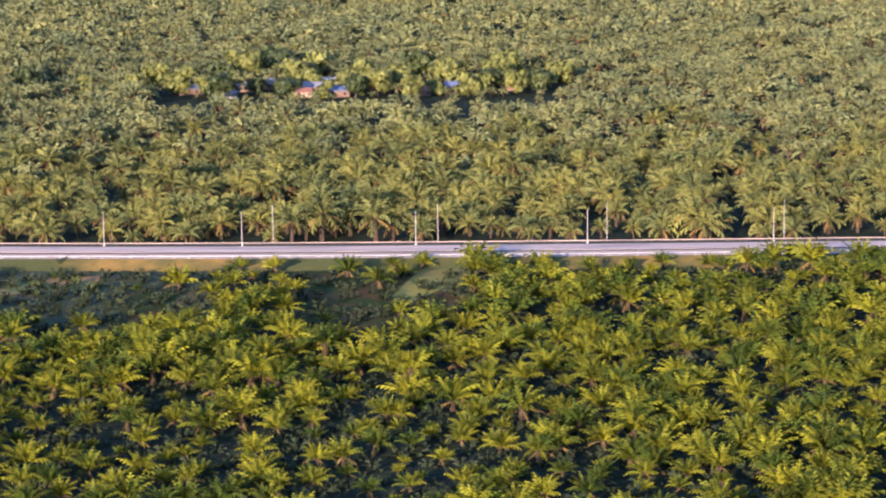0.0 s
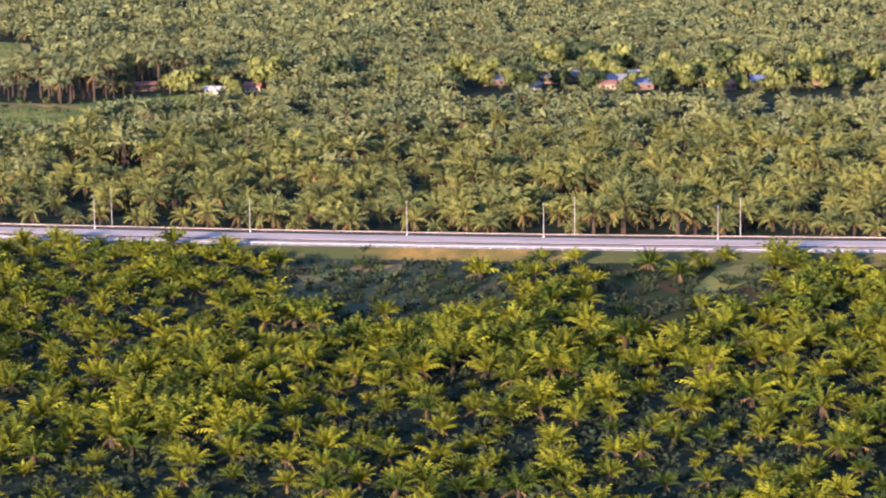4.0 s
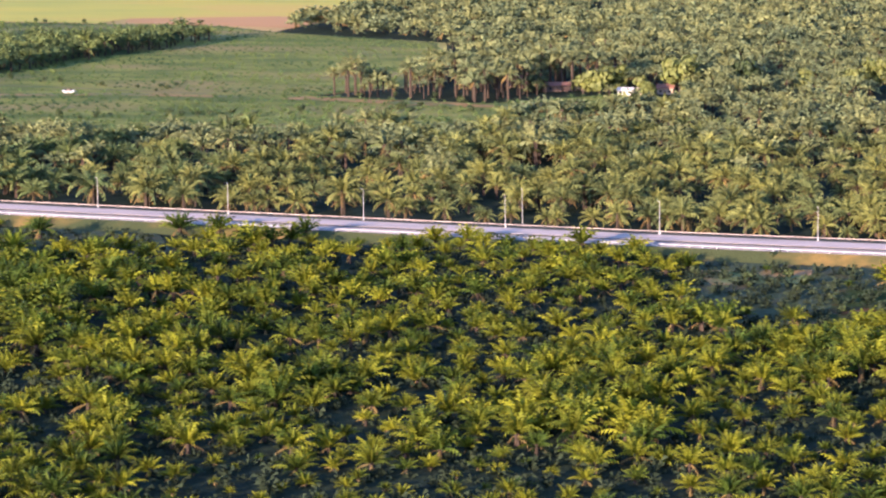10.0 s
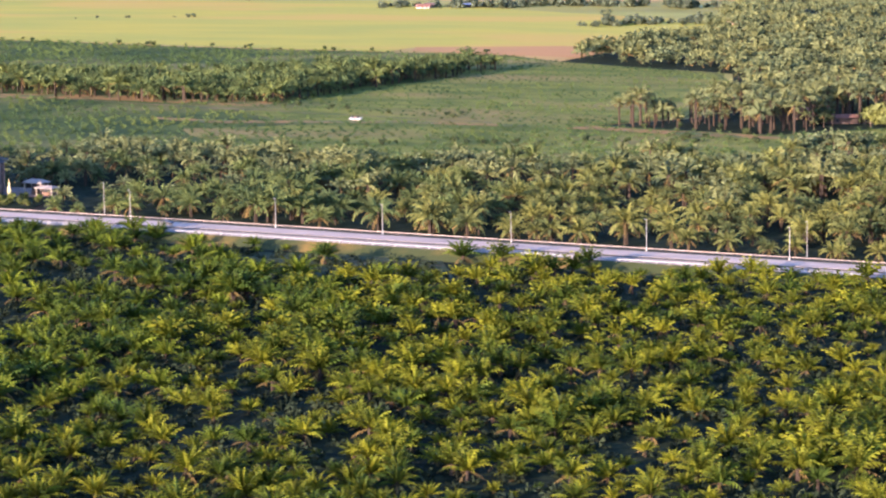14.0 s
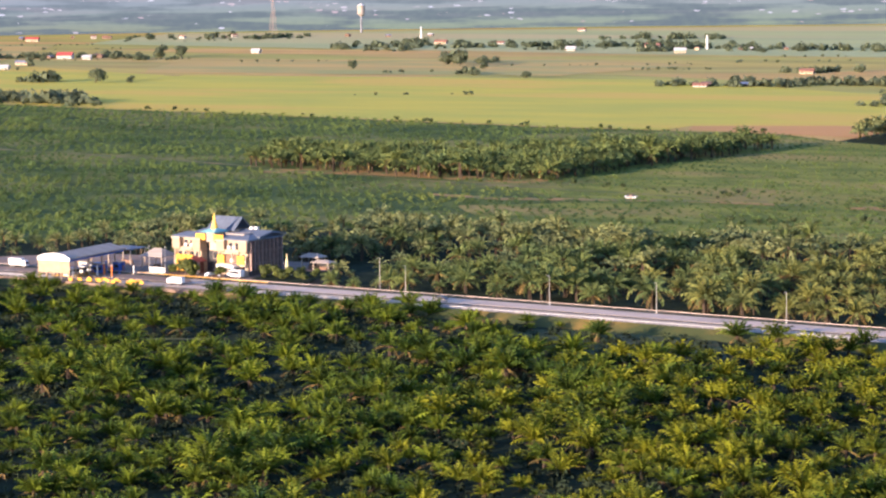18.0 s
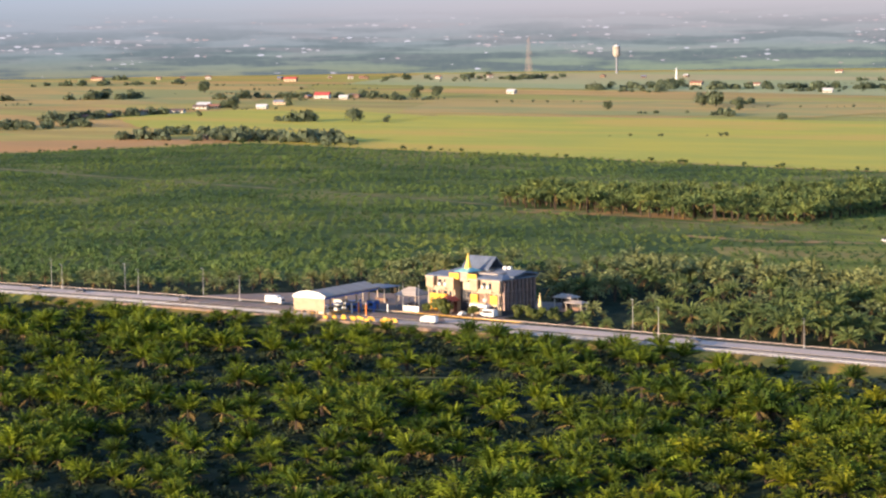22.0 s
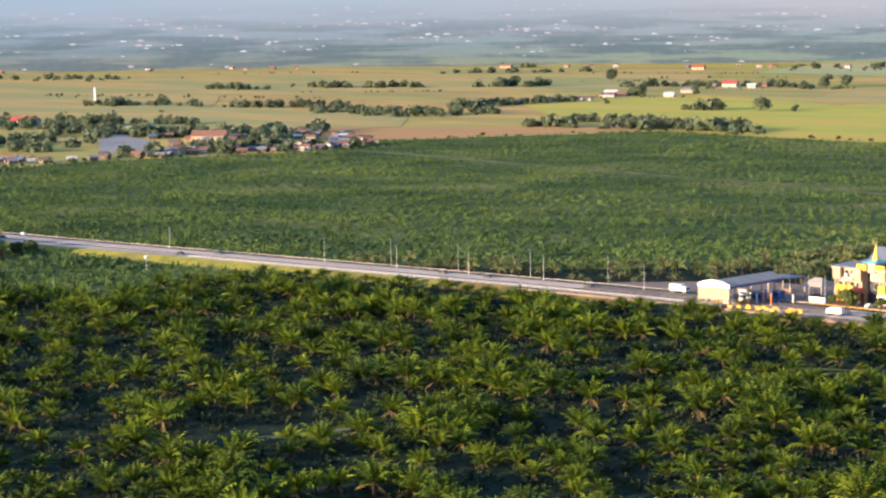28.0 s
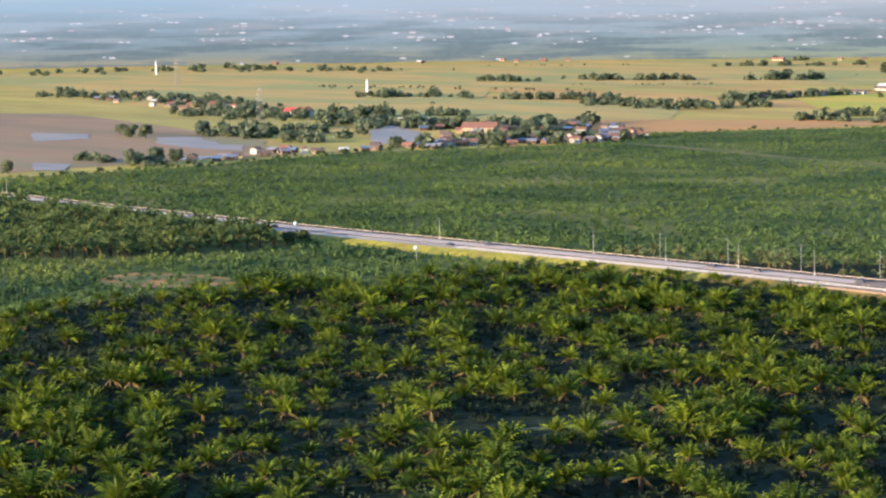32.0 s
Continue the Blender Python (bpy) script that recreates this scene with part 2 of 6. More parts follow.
def field_material():
    """Rice fields: long parcels between bunds, each with its own ripeness."""
    m = bpy.data.materials.new("rice_fields")
    m.use_nodes = True
    n, l = m.node_tree.nodes, m.node_tree.links
    b = n["Principled BSDF"]
    b.inputs["Roughness"].default_value = 0.85
    b.inputs["Specular IOR Level"].default_value = 0.2
    geo = n.new("ShaderNodeNewGeometry")
    mp = n.new("ShaderNodeMapping")
    mp.inputs["Rotation"].default_value = (0, 0, radians(25))
    mp.inputs["Scale"].default_value = (1 / 330, 1 / 90, 1)
    l.new(geo.outputs["Position"], mp.inputs[0])
    vor = n.new("ShaderNodeTexVoronoi")
    vor.inputs["Scale"].default_value, vor.inputs["Randomness"].default_value = 1.0, 0.6
    vor.voronoi_dimensions = "2D"
    l.new(mp.outputs[0], vor.inputs["Vector"])
    ramp = n.new("ShaderNodeValToRGB")
    cols = [(0.0, (0.32, 0.30, 0.06)), (0.3, (0.40, 0.32, 0.065)), (0.55, (0.46, 0.32, 0.075)), (0.75, (0.31, 0.29, 0.07)), (0.92, (0.50, 0.30, 0.085))]
    fill_ramp(ramp, cols)
    sep = n.new("ShaderNodeSeparateColor")
    l.new(vor.outputs["Color"], sep.inputs[0])
    l.new(sep.outputs[0], ramp.inputs[0])
    tex = n.new("ShaderNodeTexNoise")
    tex.inputs["Scale"].default_value, tex.inputs["Detail"].default_value = 0.02, 8
    mp2 = n.new("ShaderNodeMapping")
    mp2.inputs["Rotation"].default_value, mp2.inputs["Scale"].default_value = (0, 0, radians(25)), (0.35, 1, 1)
    l.new(geo.outputs["Position"], mp2.inputs[0])
    l.new(mp2.outputs[0], tex.inputs["Vector"])
    r = n.new("ShaderNodeMapRange")
    r.inputs["From Min"].default_value, r.inputs["From Max"].default_value = 0.3, 0.7
    r.inputs["To Min"].default_value, r.inputs["To Max"].default_value = 0.8, 1.2
    l.new(tex.outputs["Fac"], r.inputs["Value"])
    hsv = n.new("ShaderNodeHueSaturation")
    l.new(ramp.outputs[0], hsv.inputs["Color"])
    l.new(r.outputs[0], hsv.inputs["Value"])
    l.new(hsv.outputs[0], b.inputs["Base Color"])
    return m


FIELDS = field_material()
RED_FIELD = material("bare_red_field", (0.52, 0.255, 0.075), (0.42, 0.235, 0.075), 0.95, 0.012, 8, stretch=(0.4, 1, 1))
TAN_FIELD = material("stubble_field", (0.52, 0.33, 0.085), (0.40, 0.29, 0.085), 0.95, 0.02, 9, stretch=(0.35, 1, 1), patch=(0.31, 0.29, 0.085), patch_scale=0.011, patch_cut=(0.47, 0.58))
MUD_FIELD = material("muddy_field", (0.34, 0.20, 0.10), (0.25, 0.17, 0.085), 0.8, 0.02, 8, stretch=(0.3, 1, 1), patch=(0.24, 0.22, 0.09), patch_scale=0.008, patch_cut=(0.48, 0.6))
# far rice: distance haze is mixed into this pale green
HAZED_RICE = material("hazed_far_rice", (0.40, 0.405, 0.16), (0.33, 0.35, 0.15), 0.9, 0.01, 7, stretch=(0.2, 1, 1), patch=(0.46, 0.38, 0.17), patch_scale=0.004, patch_cut=(0.5, 0.62))
LIME_FIELD = material("ripening_rice", (0.50, 0.41, 0.034), (0.39, 0.365, 0.038), 0.9, 0.02, 9, stretch=(0.35, 1, 1), patch=(0.54, 0.37, 0.048), patch_scale=0.008, patch_cut=(0.5, 0.6))
WATER = material("still_water", (0.36, 0.27, 0.20), (0.28, 0.22, 0.17), 0.45, 0.02, 3, spec=0.15)

# the land, one sheet out to the far haze
bm = bmesh.new()
bmesh.ops.create_circle(bm, cap_ends=True, segments=96, radius=4600, matrix=Matrix.Translation((0, 0, GROUND)))
me = bpy.data.meshes.new("ground")
bm.to_mesh(me)
bm.free()
me.materials.append(FIELDS)
tagged(new("ground", me), "flat land of rice fields in green and straw colours", "ground", kind="structure")

YOUNG = [(-800, 846), (-1000, 850), (-1330, 870), (-1420, 880), (-1392, 934), (-1377, 1063), (-1390, 1220), (-1322, 1400), (-1377, 1488), (-1313, 1604), (-1254, 1700), (-1123, 1672),
         (-898, 1627), (-754, 1595), (-568, 1574), (-519, 1531), (-400, 1465), (-355, 1330), (-350, 1215), (-378, 1170), (-290, 1148), (-240, 1200), (-225, 1095), (-268, 1031), (-354, 1002), (-438, 972), (-500, 1008), (-560, 1003), (-610, 968), (-650, 913), (-720, 868)]
PLANTATION = [(900, -700), (900, 2150), (-560, 2150), (-515, 1857), (-519, 1531), (-395, 1465), (-350, 1330), (-345, 1215), (-378, 1170), (-290, 1145), (-240, 1190), (-225, 1098), (-268, 1034), (-354, 1005), (-438, 975), (-500, 1011), (-560, 1006), (-611, 970), (-651, 915), (-720, 870), (-802, 848),
              (-802, 797), (-790, 716), (-831, 608), (-800, 520), (-760, 250), (-900, -700)]
BAR = [(-770, 1268), (-640, 1228), (-575, 1240), (-532, 1460), (-548, 1480), (-610, 1400), (-680, 1345), (-785, 1320)]
WOOD = [(-979, 660), (-944, 707), (-930, 778), (-1000, 800), (-1166, 812), (-1450, 820), (-1500, 640), (-1150, 560)]
SCRUB = [(-775, 797), (-790, 716), (-831, 608), (-800, 520), (-760, 250), (-1500, 250), (-1600, 640), (-1500, 860), (-1100, 812), (-900, 806)]
CLEAR_SOIL = [(-130, 740), (-65, 737), (-52, 636), (-95, 638), (-120, 670)]
CLEAR_SOIL_SMALL = [(8, 734), (-39, 736), (-34, 635), (-10, 634), (7, 678)]
CLEAR_VERGE = [(-367, 762), (-300, 768), (-279, 727), (-309, 710), (-331, 700)]
CLEAR_POND = [(-527, 440), (-512, 444), (-498, 418), (-508, 402), (-524, 415)]
RED_PATCH = [(-898, 646), (-901, 670), (-870, 684), (-838, 682), (-837, 655), (-862, 630)]
TRACK_GAPS = [[(-530, 488), (-512, 530), (-498, 538), (-484, 524), (-500, 486), (-515, 478)], [(-466, 700), (-437, 710), (-432, 698), (-458, 684)]]
POND = [(-1578, 1405), (-1624, 1471), (-1514, 1402), (-1445, 1341), (-1440, 1296), (-1479, 1318)]
VILLAGE = [(-130, 1125), (45, 1125), (60, 1260), (-40, 1300), (-140, 1270)]
FARM = [(-285, 1120), (-210, 1110), (-205, 1220), (-265, 1222)]

sheet("ground_plantation", PLANTATION, GROUND + 0.05, UNDERGROWTH, "undergrowth darkened in colour for the shade below the palms", "ground")
sheet("ground_young_plantation", YOUNG, GROUND + 0.10, LOWSCRUB, "low green cover crop between young palms", "ground")
sheet("ground_meadow", [(-590, 1572), (-568, 1570), (-523, 1531), (-404, 1462), (-360, 1330), (-355, 1212), (-380, 1168), (-292, 1146), (-244, 1192), (-230, 1097), (-270, 1034), (-354, 1006), (-438, 976), (-500, 1012), (-545, 1006), (-520, 1060), (-560, 1110), (-505, 1150), (-575, 1190), (-540, 1240), (-590, 1300), (-545, 1380), (-600, 1440), (-560, 1500)], GROUND + 0.11, MEADOW, "sunny rough meadow between small young palms", "ground")
sheet("ground_scrub", SCRUB, GROUND + 0.08, LOWSCRUB, "low green cover crop between young palms", "ground")
sheet("ground_clearing_1", CLEAR_SOIL, GROUND + 0.15, DARK_GRASS, "rough dark grass in a clearing", "ground")
sheet("ground_clearing_4", [(-126, 724), (-94, 730), (-92, 708), (-117, 702)], GROUND + 0.16, ORANGE_SOIL, "orange bare soil and grass in a clearing", "ground")
sheet("ground_clearing_5", [(-84, 700), (-70, 702), (-64, 650), (-82, 648)], GROUND + 0.16, SOIL, "brown soil and weeds in a clearing", "ground")
sheet("ground_clearing_6", [(-6, 735), (8, 734), (4, 712), (-10, 679), (-14, 690)], GROUND + 0.2, GRASS, "sunny yellow-green grass below the embankment", "ground")
sheet("ground_clearing_2", CLEAR_SOIL_SMALL, GROUND + 0.15, SOIL, "brown soil and weeds in a clearing", "ground")
sheet("ground_clearing_3", CLEAR_VERGE, GROUND + 0.15, DARK_GRASS, "grassy gap beside the embankment", "ground")
sheet("ground_red_patch", RED_PATCH, GROUND + 0.15, ORANGE_SOIL, "bare red soil among young palms", "ground")
sheet("track_1", [(-512, 498), (-506, 500), (-495, 534), (-500, 536)], GROUND + 0.2, TRACK_EARTH, "pale earth track between palms", "track")
sheet("track_4", [(-466, 694), (-438, 704), (-437, 708), (-465, 699)], GROUND + 0.2, TRACK_EARTH, "narrow earth track between palms", "track")
sheet("track_3", [(-1305, 1402), (-1300, 1410), (-1095, 1356), (-830, 1292), (-640, 1222), (-430, 1172), (-430, 1168), (-640, 1218), (-832, 1288), (-1095, 1351)], GROUND + 0.2, TRACK_EARTH, "pale grassy track beside a ditch", "track")
sheet("ground_bare_1", [(-750, 1252), (-679, 1262), (-609, 1246), (-576, 1246), (-566, 1220), (-610, 1224), (-680, 1238), (-740, 1232)], GROUND + 0.2, ORANGE_SOIL, "orange bare soil at the palms' foot", "ground")
sheet("ground_bare_2", [(-600, 1158), (-560, 1150), (-470, 1168), (-410, 1163), (-410, 1156), (-470, 1158), (-555, 1138), (-595, 1148)], GROUND + 0.2, ORANGE_SOIL, "orange bare soil beside the track", "ground")
sheet("ground_bare_3", [(-385, 1166), (-290, 1142), (-250, 1160), (-245, 1150), (-290, 1130), (-388, 1152)], GROUND + 0.2, ORANGE_SOIL, "orange bare soil below tall palms", "ground")
sheet("field_red_1", [(-1560, 1490), (-1380, 1500), (-1322, 1612), (-1262, 1735), (-1330, 1740), (-1480, 1640), (-1600, 1560)], GROUND + 0.12, RED_FIELD, "bare reddish ploughed field")
sheet("field_red_2", [(-518, 1560), (-640, 1595), (-650, 1628), (-560, 1655), (-514, 1645)], GROUND + 0.12, RED_FIELD, "orange stubble field at the palms' edge")
sheet("field_tan_1", [(-1800, 1500), (-1600, 1565), (-1480, 1645), (-1600, 1790), (-1900, 1830), (-2150, 1560)], GROUND + 0.12, TAN_FIELD, "straw-coloured stubble field")
sheet("field_tan_2", [(-1700, 2300), (-2050, 2000), (-2800, 2300), (-2400, 2800), (-1900, 2700)], GROUND + 0.12, TAN_FIELD, "straw-coloured stubble field")
sheet("field_tan_5", [(-2150, 1600), (-1830, 1570), (-1900, 1840), (-2050, 2000), (-2800, 2310), (-3000, 1900)], GROUND + 0.12, TAN_FIELD, "straw-coloured stubble field")
sheet("field_tan_3", [(-1430, 945), (-1420, 1180), (-1560, 1280), (-2000, 1420), (-2400, 1250), (-1800, 800), (-1450, 880)], GROUND + 0.12, MUD_FIELD, "muddy brown harvested field")
sheet("field_tan_4", [(-1000, 2190), (-1420, 2150), (-1500, 2330), (-1150, 2500), (-950, 2400)], GROUND + 0.12, TAN_FIELD, "brownish stubble field")
sheet("field_lime_1", [(-1245, 1712), (-1123, 1680), (-898, 1634), (-754, 1602), (-655, 1587), (-650, 1628), (-560, 1655), (-514, 1645), (-500, 1900), (-900, 2150), (-1350, 2120)], GROUND + 0.12, LIME_FIELD, "yellow-green field of ripening rice")
sheet("field_lime_2", [(-1500, 1860), (-1260, 1780), (-1340, 2100), (-1600, 2230), (-1640, 2000)], GROUND + 0.12, LIME_FIELD, "yellow-green field of ripening rice")
sheet("field_pale_1", [(-300, 2520), (-1150, 2620), (-1900, 2760), (-1990, 3090), (-1150, 3480), (-320, 3640)], GROUND + 0.11, HAZED_RICE, "far green rice fields, paled in colour for haze")
sheet("water_1", POND, GROUND + 0.25, WATER, "still pond beside the village", "pond")
sheet("water_2", [(-1646, 1247), (-1622, 1272), (-1542, 1226), (-1518, 1230), (-1468, 1188), (-1511, 1184), (-1580, 1200)], GROUND + 0.25, WATER, "flooded rice field", "flooded field")
sheet("water_3", [(-1491, 1029), (-1458, 1036), (-1413, 998), (-1429, 986)], GROUND + 0.25, WATER, "flooded rice field", "flooded field")
sheet("water_4", [(-1777, 1227), (-1728, 1246), (-1674, 1207), (-1680, 1160)], GROUND + 0.25, WATER, "flooded rice field", "flooded field")
sheet("water_5", [(-1466, 1134), (-1443, 1143), (-1414, 1108), (-1424, 1101)], GROUND + 0.25, WATER, "flooded rice field", "flooded field")


# ---- highway ----


def ribbon(name, stations, mat, label="", category="road", lo=-1880, hi=620):
    """A strip along the highway: pairs of offset across it and height."""
    XS = np.arange(lo, hi, 10.0)
    ys = road_y(XS)
    slope = np.gradient(ys, XS)
    norm = np.sqrt(1 + slope ** 2)
    k = len(stations)
    v = np.zeros((len(XS), k, 3))
    for j, (o, z) in enumerate(stations):
        v[:, j, 0], v[:, j, 1], v[:, j, 2] = XS - slope / norm * o, ys + o / norm, z
    i = np.arange(len(XS) - 1)[:, None] * k + np.arange(k - 1)[None]
    f = np.stack([i, i + k, i + k + 1, i + 1], -1).reshape(-1, 4)[:, ::-1]
    ob = mesh_object(name, v.reshape(-1, 3), f, [mat])
    return tagged(ob, label, category, kind="structure")


BANK = [(-24, GROUND - 0.5), (-21, GROUND + 0.1), (-14.2, -0.06), (14.2, -0.06), (22, GROUND + 0.1), (24, GROUND - 0.5)]
ribbon("embankment_west", BANK, GRASS, "grassy yellow-green embankment below the highway", "embankment", -1880, -699)
ribbon("embankment_east", BANK, DRY_GRASS, "embankment of dry brownish grass below the highway", "embankment", -700, 620)
ribbon("road_near_lanes", [(-13, -0.05), (-13, 0.0), (-4.2, 0.03), (-4.2, -0.05)], ASPHALT, "grey asphalt carriageway with pale dusty patches")
ribbon("road_far_lanes", [(-4.2, -0.04), (-4.19, 0.034), (7.6, 0.02), (7.6, -0.05)], CONCRETE_ROAD, "pale worn concrete carriageway with shadow mottling in its colour")
ribbon("median", [(7.6, -0.05), (7.61, 0.12), (12.9, 0.12), (12.95, -0.05)], MEDIAN, "dark strip along the highway", "median")
ribbon("barrier", [(13.0, -0.05), (13.1, 0.26), (13.3, 0.26), (13.5, -0.05)], CONCRETE_ROAD, "low pale concrete barrier along the highway", "barrier")
ribbon("kerb", [(-5.0, 0.0), (-4.95, 0.18), (-3.55, 0.18), (-3.5, 0.0)], MEDIAN, "dark weedy strip between the carriageways", "median")
ribbon("kerb_edge", [(-3.5, 0.0), (-3.45, 0.22), (-3.15, 0.22), (-3.1, 0.0)], CONCRETE_ROAD, "pale kerb between the carriageways", "kerb")
for o in (-12.4,):
    ribbon("lane_edge_line", [(o, 0.045), (o + 0.2, 0.045)], WHITE, "worn white edge line", "road marking")


def at_road(x, off, z=0.0, turn=0.0):
    s = float(road_y(x + 5) - road_y(x - 5)) / 10
    return pose(x - s * off, float(road_y(x)) + off, z, 0, 0, math.degrees(math.atan(s)) + turn)


def guard_rail():
    """One 24 m length of steel rail on posts."""
    top = empty("guard_rail", at_road(0, -13.4), "galvanised steel guard rail on short posts", "guard rail", "guard rails along the highway")
    bm = bmesh.new()
    for z in (0.55, 0.72):
        box(bm, -12, 12, -0.05, 0.05, z, z + 0.13, bevel=0.02)
    part("rail", bm, STEEL, top)
    for i in range(6):
        part("post", boxes((-10.1 + 4 * i, -9.9 + 4 * i, 0.05, 0.2, -0.6, 0.8)), STEEL, top)
    return top


rail = guard_rail()
for x in range(-840, 300, 24):
    if x and not -575 < x < -500:
        copy_thing(rail, at_road(x, -13.4))


def street_lamp(h, name="street_lamp"):
    top = empty(name, pose(0, 0, 0), "tall pale steel street lamp beside the highway", "street lamp", "street lamps along the highway")
    part("base", boxes((-0.25, 0.25, -0.25, 0.25, -0.4, 0.3), bevel=0.04), WHITE, top)
    part("pole", tubes((0, 0, 0.3, h, 0.12, 0.07)), STEEL, top)
    bm = bmesh.new()
    box(bm, -0.05, 0.05, -0.9, 0, h - 0.06, h + 0.04, bevel=0.02)
    part("arm", bm, STEEL, top)
    part("lantern", boxes((-0.13, 0.13, -1.45, -0.85, h - 0.08, h + 0.07), bevel=0.05), STEEL, top)
    return top


lamp_a, lamp_b = street_lamp(9.8), street_lamp(12.0)
lamp_a.matrix_basis, lamp_b.matrix_basis = at_road(94, 8.7, 0.1), at_road(98, 18, -1.4)
for x in (142, 41, -8, -58, -98, -145, -193, -239, -285, -331, -371, -428, -617, -668, -708, -748, -790, -887):
    copy_thing(lamp_a, at_road(x, 8.7, 0.1))
for x in (147, 47, -2, -50, -191, -445, -643, -683, -722, -760, -1279):
    copy_thing(lamp_b, at_road(x, 18, -1.4))

# ---- oil palms ----


def frond_template(rng, segs, length, width, lift, bend, turn, z0, r0=0.25):
    """One feathered frond: a bent spine with a drooping, ragged half blade at each side. Corners and triangles."""
    u = np.linspace(0, 1, segs + 1)
    ang = lift - bend * u ** 1.3
    step = length / segs
    out = r0 + np.concatenate([[0], np.cumsum(np.cos(ang[:-1]) * step)])
    up = z0 + np.concatenate([[0], np.cumsum(np.sin(ang[:-1]) * step)])
    spine = np.stack([out, np.zeros(segs + 1), up], 1)
    fwd, nrm = np.stack([np.cos(ang), 0 * ang, np.sin(ang)], 1), np.stack([-np.sin(ang), 0 * ang, np.cos(ang)], 1)
    verts, faces = [spine], []
    k, fold = segs + 1, rng.uniform(0.35, 0.95)
    i = np.arange(segs)
    for side in (-1, 1):
        mid = (u[:-1] + u[1:]) / 2
        w = width * np.sin(np.pi * (0.08 + 0.86 * mid) ** 0.8) * rng.uniform(0.85, 1.15, segs)
        sag = (fold + rng.normal(0, 0.10, segs)).clip(0.05, 1.2)
        edge = spine[1:] + fwd[1:] * (0.45 * w)[:, None] + np.array([0, side, 0]) * (w * np.cos(sag))[:, None] - nrm[1:] * (0.7 * w * np.sin(sag))[:, None]
        edge[:, 2] -= 0.3 * w * np.sin(sag)
        verts.append(edge)
        t = np.stack([i, i + 1, k + i], 1)
        faces.append(t if side > 0 else t[:, ::-1])
        k += segs
    v = np.concatenate(verts)
    c, s = math.cos(turn), math.sin(turn)
    v = np.stack([v[:, 0] * c - v[:, 1] * s, v[:, 0] * s + v[:, 1] * c, v[:, 2]], 1)
    return v, np.concatenate(faces)


def palm_template(seed, fronds, segs, trunk, length, width, dead=0, sides=6, spread=62):
    """Crown and trunk of one palm: corners, triangles, and material numbers 0 green, 1 dry, 2 trunk."""
    rng = np.random.default_rng(seed)
    V, F, M, n = [], [], [], 0
    for i in range(fronds + dead):
        dry = i >= fronds
        q = rng.uniform(0, 1) if dry else (i + 0.5) / fronds
        lift = radians(5 - 50 * q) if dry else radians(87 - spread * q ** 1.2) + rng.normal(0, 0.09)
        bend = radians(45) if dry else radians(48 + 70 * q) * min(1.0, spread / 80) * rng.uniform(0.75, 1.25)
        L = length * (0.72 if dry else (0.66 + 0.36 * min(1, 1.6 * q)) * rng.uniform(0.88, 1.1))
        v, f = frond_template(rng, segs, L, width * (0.7 if dry else 1) * rng.uniform(0.85, 1.1), lift, bend, i * 2.39996 + rng.normal(0, 0.2), trunk - (0.5 * q if not dry else 0.4))
        V.append(v), F.append(f + n), M.append(np.full(len(f), int(dry)))
        n += len(v)
    if sides:
        a = np.arange(sides) / sides * 2 * np.pi
        rings = [(-0.3, 0.5), (trunk * 0.5, 0.42), (trunk + 0.2, 0.55)]
        v = np.concatenate([np.stack([r * np.cos(a), r * np.sin(a), np.full(sides, z)], 1) for z, r in rings])
        i = np.arange(sides)
        j = (i + 1) % sides
        f = np.concatenate([np.concatenate([np.stack([i, j, j + sides], 1), np.stack([i, j + sides, i + sides], 1)]) + k * sides for k in range(2)])
        V.append(v), F.append(f + n), M.append(np.full(len(f), 2))
    return np.concatenate(V).astype(np.float32), np.concatenate(F), np.concatenate(M)


def scatter(name, templates, spots, sizes, mats, label, category, seed=1, kind="stuff"):
    """Many plants in one mesh: each a turned, scaled copy of one of the templates."""
    rng = np.random.default_rng(seed)
    V, F, M, n = [], [], [], 0
    which = rng.integers(0, len(templates), len(spots))
    turns = rng.uniform(0, 2 * np.pi, len(spots))
    for t, (v, f, m) in enumerate(templates):
        pick = np.where(which == t)[0]
        if not len(pick):
            continue
        c, s = np.cos(turns[pick])[:, None], np.sin(turns[pick])[:, None]
        z = sizes[pick][:, None]
        out = np.stack([(v[None, :, 0] * c - v[None, :, 1] * s) * z, (v[None, :, 0] * s + v[None, :, 1] * c) * z, v[None, :, 2] * z], -1)
        out[:, :, :2] += spots[pick][:, None, :]
        out[:, :, 2] += GROUND
        V.append(out.reshape(-1, 3))
        F.append((f[None] + (np.arange(len(pick)) * len(v))[:, None, None]).reshape(-1, 3) + n)
        M.append(np.tile(m, len(pick)))
        n += len(pick) * len(v)
    return tagged(mesh_object(name, np.concatenate(V), np.concatenate(F), mats, np.concatenate(M)), label, category, kind=kind)


def grid(spacing, turn, seed, lose=0.04, jitter=0.09):
    """Planting spots on a triangular grid over all the land in view."""
    rng = np.random.default_rng(seed)
    n = int(2600 / spacing)
    i, j = np.meshgrid(np.arange(-n, n), np.arange(-n, n))
    p = np.stack([(i + 0.5 * (j % 2)).ravel() * spacing, j.ravel() * spacing * 0.866], 1)
    c, s = math.cos(turn), math.sin(turn)
    p = p @ np.array([[c, s], [-s, c]]) + rng.normal(0, jitter * spacing, p.shape) + [-500, 1000]
    p = p[rng.uniform(0, 1, len(p)) > lose]
    side = np.degrees(np.arctan2(-p[:, 0], p[:, 1]))
    return p[(side > -11) & (side < 61) & (p[:, 1] > 200)]


